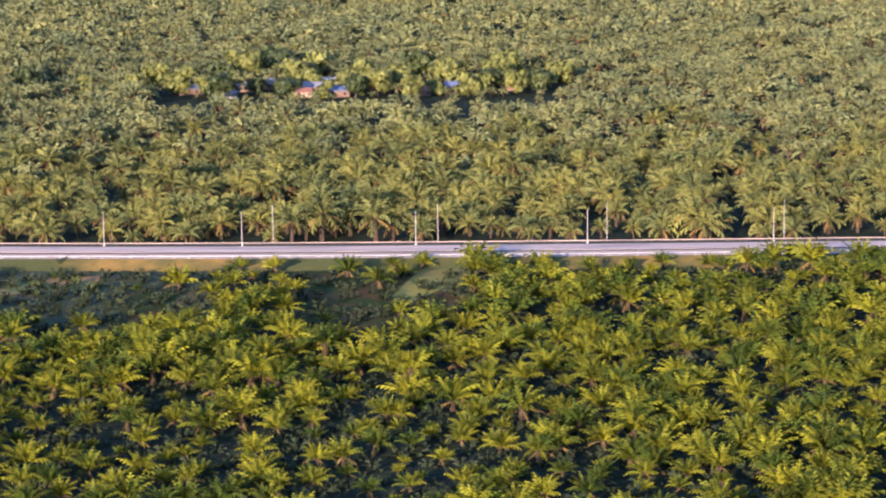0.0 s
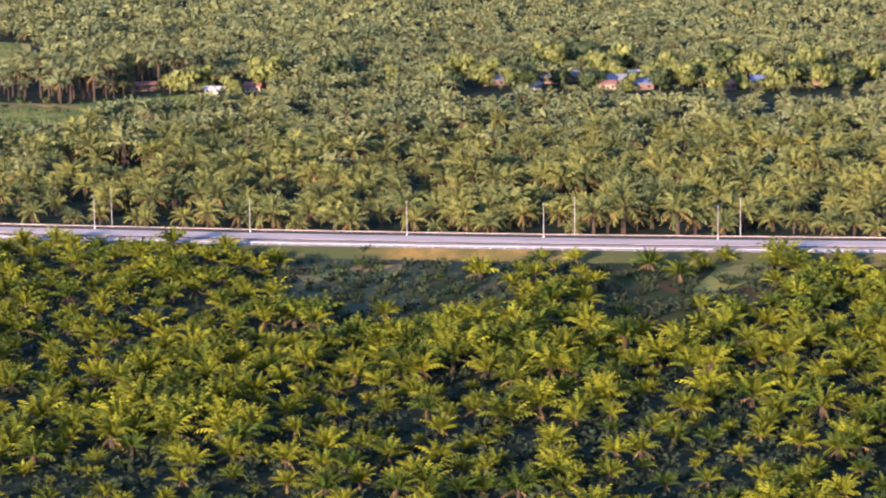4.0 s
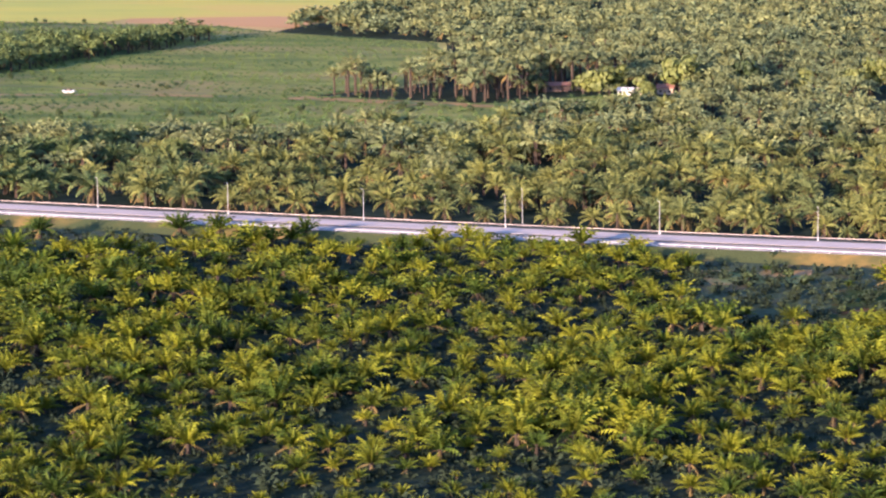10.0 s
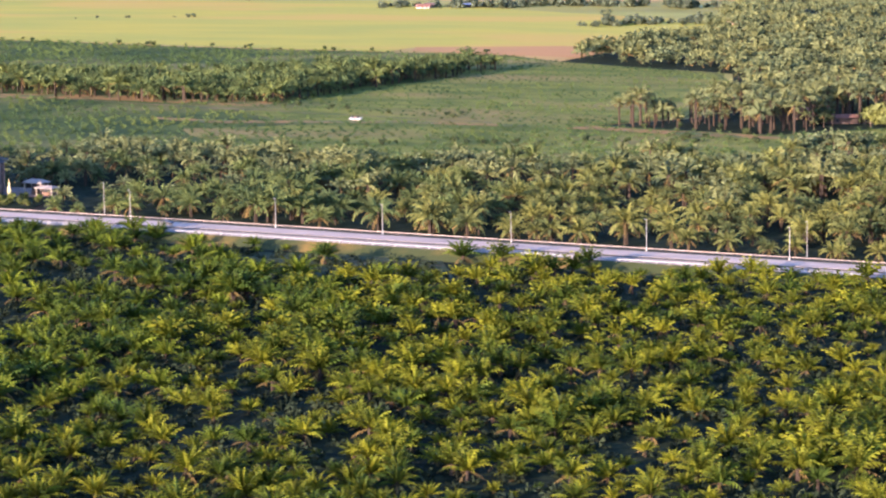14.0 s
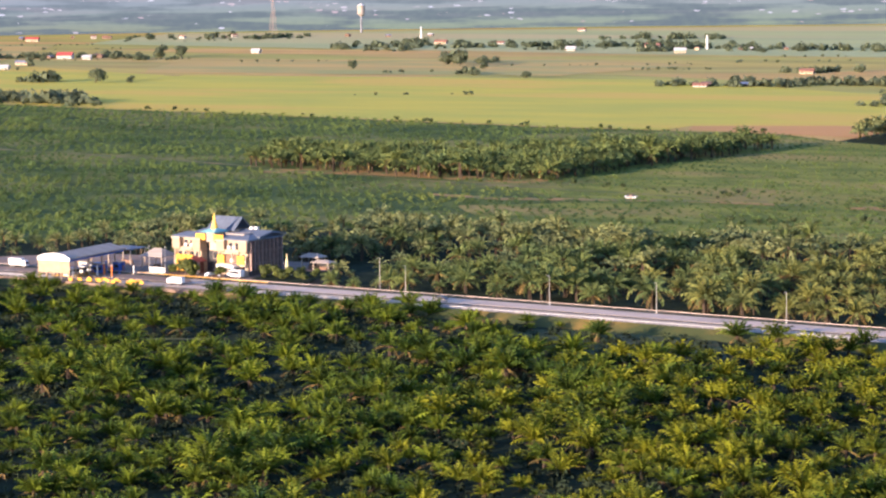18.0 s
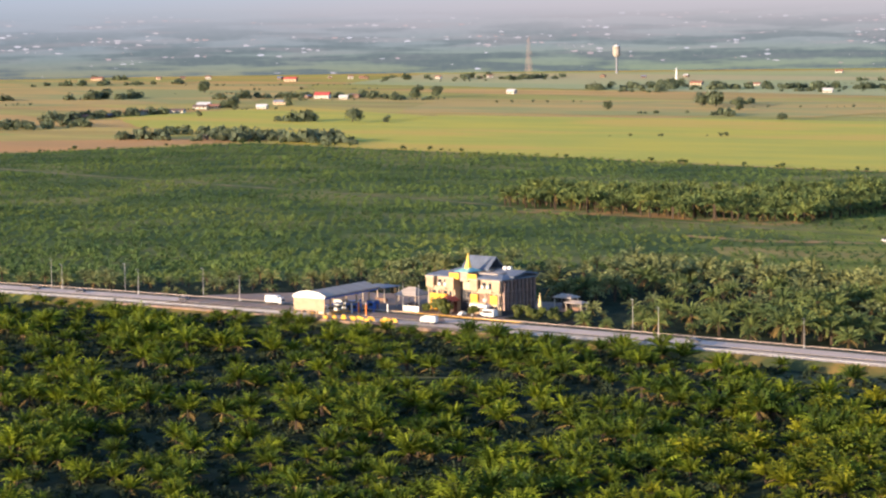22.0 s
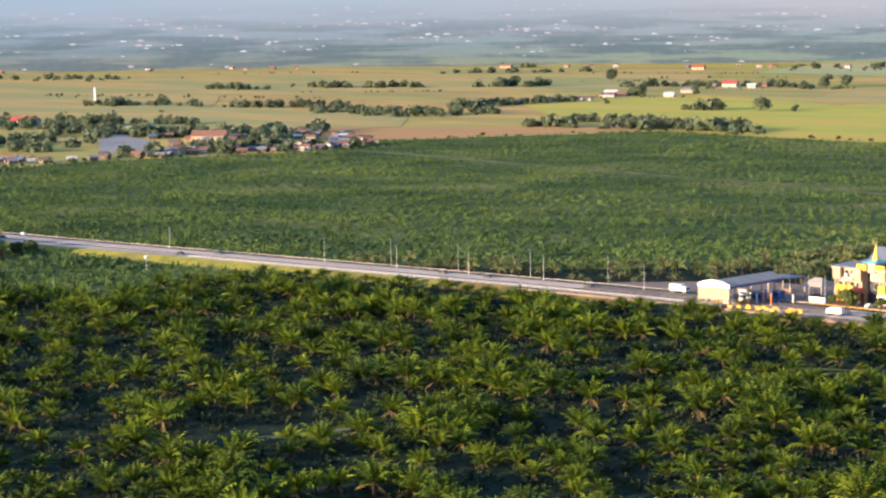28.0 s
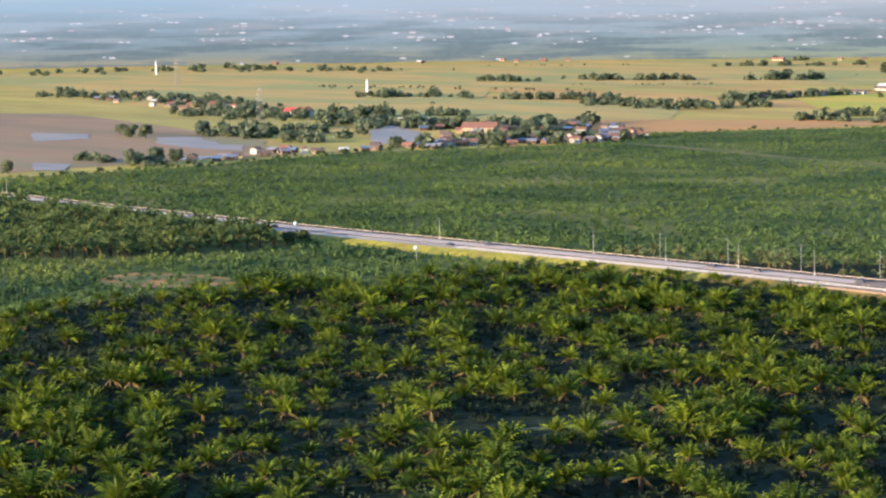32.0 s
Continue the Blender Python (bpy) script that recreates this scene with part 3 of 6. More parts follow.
# single palms along the foot of the embankment and in the clearings: place and size
ROADSIDE = [(73, 733, 1.0), (-17, 704, 1.5), (-26, 723, 1.2), (-11, 722, 1.2), (-5, 675, 0.6), (8, 698, 1.1), (19, 715, 1.1), (27, 721, 1.0), (36, 707, 1.0), (-60, 691, 1.2), (-40, 667, 1.1), (-29, 654, 0.9),
            (-63, 660, 1.1), (-76, 635, 1.0), (-88, 648, 1.0), (-101, 657, 0.8), (-81, 705, 0.55), (-106, 725, 0.5), (-127, 723, 1.0), (-16, 629, 1.1)]
ROADSIDE += [(-131, 734, 1.0), (-153, 713, 1.4), (-165, 704, 0.9), (-148, 674, 1.3), (-133, 688, 1.1), (-198, 730, 1.3), (-184, 720, 1.1), (-235, 741, 1.0), (-324, 716, 1.0), (-250, 722, 1.2)]
rng = np.random.default_rng(5)
P = grid(9.2, radians(17), 3, 0.07, 0.19)
far_of = np.hypot(P[:, 0], P[:, 1])
off = P[:, 1] - road_y(P[:, 0])
gone = np.zeros(len(P), bool)
# two unnamed polygons thin the palms to darken the hall's shadow area
for poly, keep in ((CLEAR_SOIL, 0.06), (CLEAR_SOIL_SMALL, 0.06), (CLEAR_VERGE, 0.08), (CLEAR_POND, 0.35), ([(-534, 905), (-507, 917), (-545, 1000), (-575, 985)], 0.15), (TRACK_GAPS[0], 0.0), (TRACK_GAPS[1], 0.1), (VILLAGE, 0.34), (FARM, 0.3), ([(-502, 858), (-474, 848), (-425, 895), (-432, 915), (-500, 925)], 0.45)):
    gone |= inside(P, poly) & (rng.uniform(0, 1, len(P)) > keep)
side = np.where((P[:, 0] < -340) & (off < -35) & (far_of > 430) & inside(P, PLANTATION))[0]
for _ in range(len(side) // 7):
    c = P[side[rng.integers(0, len(side))]]
    gone |= np.hypot(P[:, 0] - c[0], P[:, 1] - c[1]) < rng.uniform(5, 11.5)
# odd gaps where palms have died
for _ in range(430):
    c = P[rng.integers(0, len(P))]
    gone |= np.hypot(P[:, 0] - c[0], P[:, 1] - c[1]) < rng.uniform(5, 10)
for x, y, size in ROADSIDE:
    gone |= np.hypot(P[:, 0] - x, P[:, 1] - y) < 5.6 * size
toll = inside(P, [(-640, 795), (-474, 790), (-474, 850), (-495, 875), (-600, 880), (-640, 860)])
wide = inside(P, PLANTATION) & ~gone & ~toll
aside = np.degrees(np.arctan2(-P[:, 0], P[:, 1]))
NEAREST = ([-11, 18, 24, 30, 36, 40, 61], [430, 430, 440, 465, 535, 590, 585])     # where the planting begins, by bearing
near = wide & (off < -18) & (far_of > np.interp(aside, *NEAREST))
far = wide & (off > 24) & (rng.uniform(0, 1, len(P)) > 0.17)
bar, wood = inside(P, BAR), inside(P, WOOD)
# growth differs from spot to spot, in patches and by chance
GROWTH = np.array([0.5 + 0.5 * noise.noise((x / 26, y / 26, 0.3)) + 0.25 * noise.noise((x / 90, y / 90, 2.0)) for x, y in P])
GROWTH = 1.03 + 0.5 * (GROWTH - 0.5) / GROWTH.std() * 0.45 + rng.normal(0, 0.13, len(P))
GROWTH = np.where(rng.uniform(0, 1, len(P)) < 0.16, GROWTH * 0.6, GROWTH).clip(0.4, 1.5)
GROWTH[off > 0] *= 1.16
GROWTH[(off > 0) & (off < 40)] *= 1.06
near &= (off < -45) | (rng.uniform(0, 1, len(P)) > 0.2)
west_side = (P[:, 0] < -290) & (off < -48)
near &= ~west_side | (rng.uniform(0, 1, len(P)) > np.interp(-P[:, 0], [290, 430], [0.0, 0.27]))
close = (off < 0) & (off > -48)
GROWTH[close] *= np.where(P[close, 0] < -570, 0.6, 1.0)
GROWTH[(off > 0) & (off < 110) & (P[:, 0] < -600)] *= 0.6
GROWTH[inside(P, [(-125, 1110), (50, 1110), (55, 1215), (-125, 1215)])] *= 0.55
GROWTH[inside(P, [(-280, 1090), (-205, 1090), (-205, 1195), (-280, 1195)])] *= 0.5
GROWTH[west_side] *= 1.12
high = inside(P, [(-385, 1160), (-290, 1140), (-245, 1235), (-345, 1245)])

order = np.argsort(far_of + 3.0 * np.degrees(np.arctan2(P[:, 0], P[:, 1])))
single = np.zeros(len(P), bool)
single[[i for i in order if near[i]][:300]] = True

HERO = [palm_template(10 + i, 24, 8, 1.2 + 0.35 * i, 4.8, 1.0, 3, 8, 58) for i in range(4)]
NEAR = [palm_template(20 + i, 22, 6, 1.2 + 0.3 * i, 4.8, 1.1, 3, 5, 58) for i in range(6)]
NEAR_LITE = [palm_template(25 + i, 18, 4, 1.4 + 0.35 * i, 4.8, 1.15, 2, 3, 54) for i in range(6)]
TALL = [palm_template(30 + i, 20, 5, 3.0 + 0.5 * i, 4.9, 1.15, 6, 4, 86) for i in range(5)]
TALL_MID = [palm_template(40 + i, 15, 3, 3.4 + 0.5 * i, 4.8, 1.35, 2, 3, 84) for i in range(5)]
TALL_FAR = [palm_template(50 + i, 9, 2, 3.6 + 0.5 * i, 4.9, 1.8, 1, 0, 82) for i in range(5)]
LOW = [palm_template(60 + i, 7, 2, 0.4, 3.1, 1.0, 0, 0) for i in range(5)]

# the nearest rows, palm by palm
bases = []
for n, (v, f, m) in enumerate(HERO + HERO):
    top = empty("oil_palm", pose(0, 0, 0), "mature oil palm with a dense crown of arching fronds", "palm tree", "oil palms of the plantation")
    for name, ids, mat in (("crown", (0,), FROND if n < 4 else FROND_GREEN), ("dry_fronds", (1,), FROND_DEAD), ("trunk", (2,), TRUNK)):
        g = f[np.isin(m, ids)]
        used, back = np.unique(g, return_inverse=True)
        ob = mesh_object(name, v[used], back.reshape(g.shape), [mat])
        ob.parent = top
    bases.append(top)
first = set(range(len(bases)))
for c, i in enumerate(np.where(single)[0]):
    m = pose(P[i, 0], P[i, 1], GROUND, 0, 0, rng.uniform(0, 360)) @ Matrix.Scale(GROWTH[i], 4)
    k = c % 4 + (4 if P[i, 0] < -290 else 0)
    if k in first:
        bases[k].matrix_basis = m
        first.discard(k)
    else:
        copy_thing(bases[k], m)
for c, (x, y, size) in enumerate(ROADSIDE):
    copy_thing(bases[(c * 3) % 4 + (4 if x < -290 else 0)], pose(x, y, GROUND, 0, 0, c * 77) @ Matrix.Scale(size, 4))


def sized(pick, lo, hi):
    return np.random.default_rng(len(pick)).uniform(lo, hi, len(pick))


def grown(pick):
    """Sizes of grown palms: clumps of tall ones, and stunted ones in their shade."""
    return GROWTH[pick]


ALL = [FROND, FROND_DEAD, TRUNK]
ALL_FAR, ALL_HAZED = [FROND_FAR, FROND_DEAD, TRUNK], [FROND_HAZED, FROND_DEAD, TRUNK]
west = P[:, 0] + rng.normal(0, 25, len(P)) < -290
ALL_GREEN = [FROND_GREEN, FROND_DEAD, TRUNK]
pick = np.where(near & ~single & ~west & (far_of < 640))[0]
scatter("oil_palms_near_side", NEAR, P[pick], grown(pick), ALL, "rows of mature oil palms before the highway", "palm trees", 2)
pick = np.where(near & ~single & west & (far_of < 640))[0]
scatter("oil_palms_green", NEAR, P[pick], grown(pick), ALL_GREEN, "rows of deep green mature oil palms", "palm trees", 22)
pick = np.where(near & ~single & west & (far_of >= 640))[0]
scatter("oil_palms_green_far", NEAR, P[pick], grown(pick), ALL_GREEN, "rows of deep green mature oil palms", "palm trees", 27)
pick = np.where(near & ~single & ~west & (far_of >= 640))[0]
scatter("oil_palms_before_highway", NEAR_LITE, P[pick], grown(pick), ALL, "rows of mature oil palms before the highway", "palm trees", 7)
far_of = far_of + rng.normal(0, 55, len(P))
plaza_side = P[:, 0] + rng.normal(0, 30, len(P)) < -340
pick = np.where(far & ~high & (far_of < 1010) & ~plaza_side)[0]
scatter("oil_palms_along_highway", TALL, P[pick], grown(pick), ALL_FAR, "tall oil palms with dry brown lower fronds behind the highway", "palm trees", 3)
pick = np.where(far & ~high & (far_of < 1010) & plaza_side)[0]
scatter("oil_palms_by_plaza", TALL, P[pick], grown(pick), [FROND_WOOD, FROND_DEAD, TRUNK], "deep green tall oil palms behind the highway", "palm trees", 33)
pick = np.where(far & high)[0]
scatter("tall_oil_palms", [palm_template(45 + i, 13, 4, 7.0 + i, 4.4, 1.5, 3, 5, 82) for i in range(4)], P[pick], grown(pick), ALL_HAZED, "old oil palms on tall bare trunks", "palm trees", 14)
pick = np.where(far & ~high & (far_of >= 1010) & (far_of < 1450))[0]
scatter("oil_palms_beyond", TALL_MID, P[pick], grown(pick), ALL_HAZED, "tall oil palms in a wide plantation", "palm trees", 4)
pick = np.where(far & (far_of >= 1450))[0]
scatter("oil_palms_far", TALL_FAR, P[pick], grown(pick), ALL_HAZED, "distant block of tall oil palms", "palm trees", 5)
W = grid(9.0, radians(40), 12, 0.05, 0.2)
pick = np.where(inside(W, BAR) | (inside(W, WOOD) & (W[:, 1] - road_y(W[:, 0]) < -24)))[0]
scatter("palm_woods", TALL_MID, W[pick], sized(pick, 1.0, 1.7) * np.where(W[pick, 1] < 1000, 0.88, 1.0), [FROND_WOOD, FROND_DEAD, TRUNK], "dense dark stands of tall palms", "palm trees", 8)
Y = grid(6.9, radians(62), 9, 0.08, 0.21)
young = (inside(Y, YOUNG) & ~inside(Y, BAR) & (Y[:, 1] - road_y(Y[:, 0]) > 27)) | (inside(Y, SCRUB) & ~inside(Y, WOOD) & (Y[:, 1] - road_y(Y[:, 0]) < -26) & (np.hypot(Y[:, 0], Y[:, 1]) > 700))
TRACK = [(-1303, 1406), (-1095, 1353), (-831, 1290), (-640, 1220), (-430, 1170)]
for (x0, y0), (x1, y1) in zip(TRACK, TRACK[1:]):
    d = np.array([x1 - x0, y1 - y0])
    u = ((Y - [x0, y0]) @ d / (d @ d)).clip(0, 1)
    young &= np.hypot(*(Y - [x0, y0] - u[:, None] * d).T) > 8
young &= ~inside(Y, RED_PATCH) | (np.arange(len(Y)) % 2 == 0)
pick = np.where(young)[0]
patchy = np.array([noise.noise((x / 60, y / 35, 4.0)) for x, y in Y[pick]])
edge = np.exp(-np.maximum(0, Y[pick, 1] - 880 - 0.35 * np.maximum(0, Y[pick, 0] + 900)) / 190)
scatter("young_oil_palms", LOW, Y[pick], sized(pick, 0.45, 0.95) * (0.86 + 0.45 * patchy + 0.5 * edge) * np.where(Y[pick, 1] > 1010, np.interp(Y[pick, 0], [-760, -520], [1.0, 0.6]), 1.0), [FROND_YOUNG, FROND_DEAD, TRUNK], "rows of low young oil palms", "palm trees", 6)

# ferns and weeds between the trunks
U = grid(6.1, radians(5), 31, 0.12, 0.3)
o = U[:, 1] - road_y(U[:, 0])
d = np.hypot(U[:, 0], U[:, 1])
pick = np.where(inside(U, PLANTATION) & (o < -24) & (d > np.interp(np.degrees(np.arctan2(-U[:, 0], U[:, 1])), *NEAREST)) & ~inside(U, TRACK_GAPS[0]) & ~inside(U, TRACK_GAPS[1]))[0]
scatter("undergrowth_ferns", [palm_template(75 + i, 6, 2, 0.25, 2.6, 1.1, 0, 0, 70) for i in range(4)], U[pick], sized(pick, 0.6, 1.35), [FERN, FROND_DEAD, TRUNK], "ferns and weeds darkened in colour for the shade between the palms", "undergrowth", 13)

# ---- toll plaza and its buildings ----
CREAM = material("cream_plaster", (0.54, 0.41, 0.27), (0.43, 0.32, 0.22), 0.8, 0.4, 5)
YELLOW = material("yellow_paint", (0.78, 0.42, 0.03), (0.66, 0.34, 0.03), 0.6, 0.5, 4)
SLATE = material("slate_blue_roof", (0.135, 0.155, 0.20), (0.10, 0.115, 0.15), 0.55, 0.3, 5, stretch=(3, 0.4, 1))
GREY_ROOF = material("grey_metal_roof", (0.40, 0.335, 0.285), (0.30, 0.255, 0.22), 0.75, 0.3, 5, stretch=(0.3, 3, 1))
BROWN_WOOD = material("brown_louvre", (0.24, 0.14, 0.09), (0.15, 0.09, 0.06), 0.7, 1.5, 5)
DARK_WALL = material("dark_recess", (0.06, 0.055, 0.06), (0.04, 0.04, 0.045), 0.7, 0.5, 3)
GLASS = material("window_glass", (0.03, 0.035, 0.045), (0.05, 0.05, 0.06), 0.12, 0.3, 2, spec=0.6)
GOLD = material("gold_leaf", (0.95, 0.62, 0.10), (0.85, 0.5, 0.06), 0.4, 1, 2, metal=0.2)
PALE_GOLD = material("pale_gilding", (0.88, 0.72, 0.38), (0.78, 0.6, 0.26), 0.5, 1, 2)
TEAL = material("teal_tiles", (0.25, 0.50, 0.48), (0.18, 0.38, 0.38), 0.5, 1, 4)
RED_ROOF = material("red_roof", (0.42, 0.10, 0.07), (0.30, 0.08, 0.06), 0.7, 0.6, 5)
BLUE_PAINT = material("blue_paint", (0.05, 0.12, 0.40), (0.04, 0.09, 0.3), 0.6, 1, 3)
PAVING = material("plaza_paving", (0.27, 0.175, 0.125), (0.19, 0.13, 0.095), 0.85, 0.2, 6, patch=(0.17, 0.145, 0.135), patch_scale=0.1, patch_cut=(0.5, 0.65))
TYRE = material("tyre_rubber", (0.02, 0.02, 0.02), (0.03, 0.03, 0.03), 0.9, 3, 2)
BEIGE = material("beige_panel", (0.46, 0.33, 0.21), (0.37, 0.26, 0.17), 0.75, 0.5, 5)


def prism(poly, z0, z1):
    """An upright prism over a plan polygon."""
    bm = bmesh.new()
    lo, hi = [bm.verts.new((x, y, z0)) for x, y in poly], [bm.verts.new((x, y, z1)) for x, y in poly]
    n = len(poly)
    bm.faces.new(hi), bm.faces.new(lo[::-1])
    for i in range(n):
        bm.faces.new((lo[i], lo[(i + 1) % n], hi[(i + 1) % n], hi[i]))
    bmesh.ops.recalc_face_normals(bm, faces=bm.faces[:])
    return bm


def gable(x0, x1, y0, y1, z0, rise, along="x", over=0.0, thick=0.25):
    """A gable roof with thickness; its ridge runs along x or y."""
    x0, x1, y0, y1 = x0 - over, x1 + over, y0 - over, y1 + over
    bm = bmesh.new()
    if along == "x":
        ym = (y0 + y1) / 2
        sec = [(y0, z0), (ym, z0 + rise), (y1, z0), (y1, z0 - thick), (ym, z0 + rise - thick * 1.2), (y0, z0 - thick)]
        a, b = [bm.verts.new((x0, y, z)) for y, z in sec], [bm.verts.new((x1, y, z)) for y, z in sec]
    else:
        xm = (x0 + x1) / 2
        sec = [(x0, z0), (xm, z0 + rise), (x1, z0), (x1, z0 - thick), (xm, z0 + rise - thick * 1.2), (x0, z0 - thick)]
        a, b = [bm.verts.new((x, y0, z)) for x, z in sec], [bm.verts.new((x, y1, z)) for x, z in sec]
    bm.faces.new((a[0], a[1], a[4], a[5])), bm.faces.new((a[1], a[2], a[3], a[4]))
    bm.faces.new((b[5], b[4], b[1], b[0])), bm.faces.new((b[4], b[3], b[2], b[1]))
    for i in range(6):
        bm.faces.new((a[i], b[i], b[(i + 1) % 6], a[(i + 1) % 6]))
    bmesh.ops.recalc_face_normals(bm, faces=bm.faces[:])
    return bm


def hip(x0, x1, y0, y1, z0, rise, inset, over=0.0, thick=0.25):
    """A hipped roof with an upright edge."""
    x0, x1, y0, y1 = x0 - over, x1 + over, y0 - over, y1 + over
    bm = bmesh.new()
    base = [(x0, y0), (x1, y0), (x1, y1), (x0, y1)]
    lo = [bm.verts.new((x, y, z0 - thick)) for x, y in base]
    mid = [bm.verts.new((x, y, z0)) for x, y in base]
    ym = (y0 + y1) / 2
    r0, r1 = bm.verts.new((x0 + inset, ym, z0 + rise)), bm.verts.new((x1 - inset, ym, z0 + rise))
    bm.faces.new(lo[::-1])
    for i in range(4):
        bm.faces.new((lo[i], lo[(i + 1) % 4], mid[(i + 1) % 4], mid[i]))
    bm.faces.new((mid[0], mid[1], r1, r0)), bm.faces.new((mid[2], mid[3], r0, r1))
    bm.faces.new((mid[1], mid[2], r1)), bm.faces.new((mid[3], mid[0], r0))
    bmesh.ops.recalc_face_normals(bm, faces=bm.faces[:])
    return bm


APRON = [(-660, 801), (-640, 838), (-600, 872), (-495, 876), (-480, 850), (-474, 815), (-470, 788), (-500, 788), (-580, 797)]
bm = prism(APRON, GROUND - 0.2, -0.09)
me = bpy.data.meshes.new("plaza_apron")
bm.to_mesh(me)
bm.free()
me.materials.append(PAVING)
tagged(new("pavement_plaza", me), "worn reddish-grey paving round the toll plaza", "pavement", kind="structure")


for name, poly, hi, mat, label, cat in (("pavement_toll_lanes", [(-640, 808), (-512, 806), (-524, 822), (-560, 834), (-640, 826)], 0.07, PAVING, "worn brown toll lanes", "pavement"),
                                        ("lawn_plaza", [(-499, 824), (-474, 818), (-479, 848), (-484, 853), (-499, 849)], -0.05, UNDERGROWTH, "dark weedy strip beside the hall", "lawn")):
    bm = prism(poly, -0.3, hi)
    me = bpy.data.meshes.new(name)
    bm.to_mesh(me)
    bm.free()
    me.materials.append(mat)
    tagged(new(name, me), label, cat, kind="structure")


FRAME_PAINT = material("window_frame_paint", (0.52, 0.42, 0.32), (0.42, 0.33, 0.25), 0.7, 1.0, 3)


def window(parent, x0, x1, y, z0, z1):
    """A framed pane in a wall that faces along y."""
    w = part("window", boxes((x0, x1, y - 0.04, y + 0.04, z0, z1)), GLASS, parent, "dark glass pane")
    t = 0.12
    part("frame", boxes((x0 - t, x0, y - 0.09, y + 0.05, z0 - t, z1 + t), (x1, x1 + t, y - 0.09, y + 0.05, z0 - t, z1 + t), (x0, x1, y - 0.09, y + 0.05, z1, z1 + t)), FRAME_PAINT, w)
    part("sill", boxes((x0 - 0.2, x1 + 0.2, y - 0.25, y + 0.05, z0 - 0.2, z0 - 0.05)), FRAME_PAINT, w)
    return w


# dark brown that puts the shade of the hall's sunless side into colour
SIDE_SHADE = material("shaded_side_brown", (0.085, 0.065, 0.062), (0.055, 0.045, 0.045), 0.45, 0.6, 4)
LOUVRE = material("louvre_paint", (0.32, 0.22, 0.18), (0.24, 0.165, 0.14), 0.75, 0.8, 4)
ENTRANCE = material("red_brown_doors", (0.30, 0.10, 0.06), (0.22, 0.08, 0.05), 0.7, 0.8, 4)
TRIM = material("pale_trim", (0.56, 0.43, 0.30), (0.46, 0.36, 0.26), 0.75, 0.6, 4)


def hall():
    """The big three-storey hall beside the toll plaza."""
    top = empty("hall_building", pose(-520.1, 832.5, -0.09, 0, 0, -8) @ Matrix.Diagonal((0.89, 0.95, 1.0, 1.0)), "three-storey cream hall with yellow panels, slate-blue roofs and a golden spire", "building")
    part("rear_wall", boxes((-19, 18.6, 8.0, 20, 0, 12.6)), CREAM, top)
    for sx in (-1, 1):
        lo, hi = (-19, -5.5) if sx < 0 else (4.5, 19)
        part("wing_wall", boxes((lo, hi, 0, 8.0, 0, 12.6)), CREAM, top)
        for k, z in enumerate((4.1, 8.3, 12.55)):
            part("cornice", boxes((lo - 0.35, hi + 0.35, -0.55, 7.9, z, z + 0.35), bevel=0.06), TRIM, top)
        for floor in range(3):
            for i in range(4):
                x = lo + 1.0 + i * (hi - lo - 1.2) / 4
                window(top, x + 0.2, x + 2.2, -0.02, 1.0 + 4.2 * floor, 3.4 + 4.2 * floor)
        # corbelled bays under the eaves at both ends of the wing
        for x0, x1 in ((lo - 0.7, lo + 3.4), (hi - 3.6, hi + 0.7)):
            bay = part("corner_bay", boxes((x0, x1, -1.9, -0.6, 8.9, 12.4), (x0 + 0.5, x1 - 0.5, -1.6, -0.6, 8.4, 8.9), bevel=0.08), BEIGE, top, "beige corner bay")
            part("bay_cap", boxes((x0 - 0.3, x1 + 0.3, -2.2, -0.6, 12.4, 12.9), bevel=0.06), TRIM, bay)
        b = part("balcony", boxes((lo + 3.6, hi - 3.8, -1.6, -0.6, 8.3, 8.5), (lo + 3.6, hi - 3.8, -1.65, -1.5, 8.5, 9.4)), CREAM, top)
        for i in range(6):
            x = lo + 3.8 + i * (hi - lo - 8.0) / 5
            part("baluster", boxes((x, x + 0.2, -1.72, -1.66, 8.3, 9.4)), TRIM, b)
        for x in (lo + 0.1, (lo + hi) / 2 - 0.25, hi - 0.6):
            part("column", boxes((x, x + 0.5, -1.5, -1.0, 0, 8.4), bevel=0.06), TRIM, top)
        x = -7.6 if sx < 0 else 1.9
        part("roof_sign", boxes((x, x + 5.2, -1.3, -0.9, 12.3, 14.6), bevel=0.08), YELLOW, top, "yellow signboard at the roof's edge")
        part("wing_roof", hip(lo, hi, 0, 8.5, 13.3, 1.3, 4, 1.2, 0.5), SLATE, top)
    # yellow arches of the west wing
    for i in range(3):
        x = -17.6 + 3.0 * i
        arch = part("arch", boxes((x, x + 0.8, -1.9, -1.3, 0.2, 6.6), (x + 2.0, x + 2.8, -1.9, -1.3, 0.2, 6.6), (x + 0.8, x + 2.0, -1.9, -1.3, 5.2, 6.6), bevel=0.05), YELLOW, top, "tall yellow arch")
        part("arch_recess", boxes((x + 0.8, x + 2.0, -1.28, -1.1, 0.2, 5.2)), BROWN_WOOD, arch, "brown recess in the arch")
    # yellow panels and the brown loggia of the east wing
    for x0, x1 in ((4.3, 8.0), (14.6, 18.4)):
        part("yellow_panel", boxes((x0, x1, -1.95, -1.55, 4.2, 7.4), bevel=0.08), YELLOW, top, "bright yellow wall panel")
        part("panel_foot", boxes((x0 - 0.3, x1 + 0.3, -2.1, -1.5, 3.5, 4.2), bevel=0.06), TRIM, top)
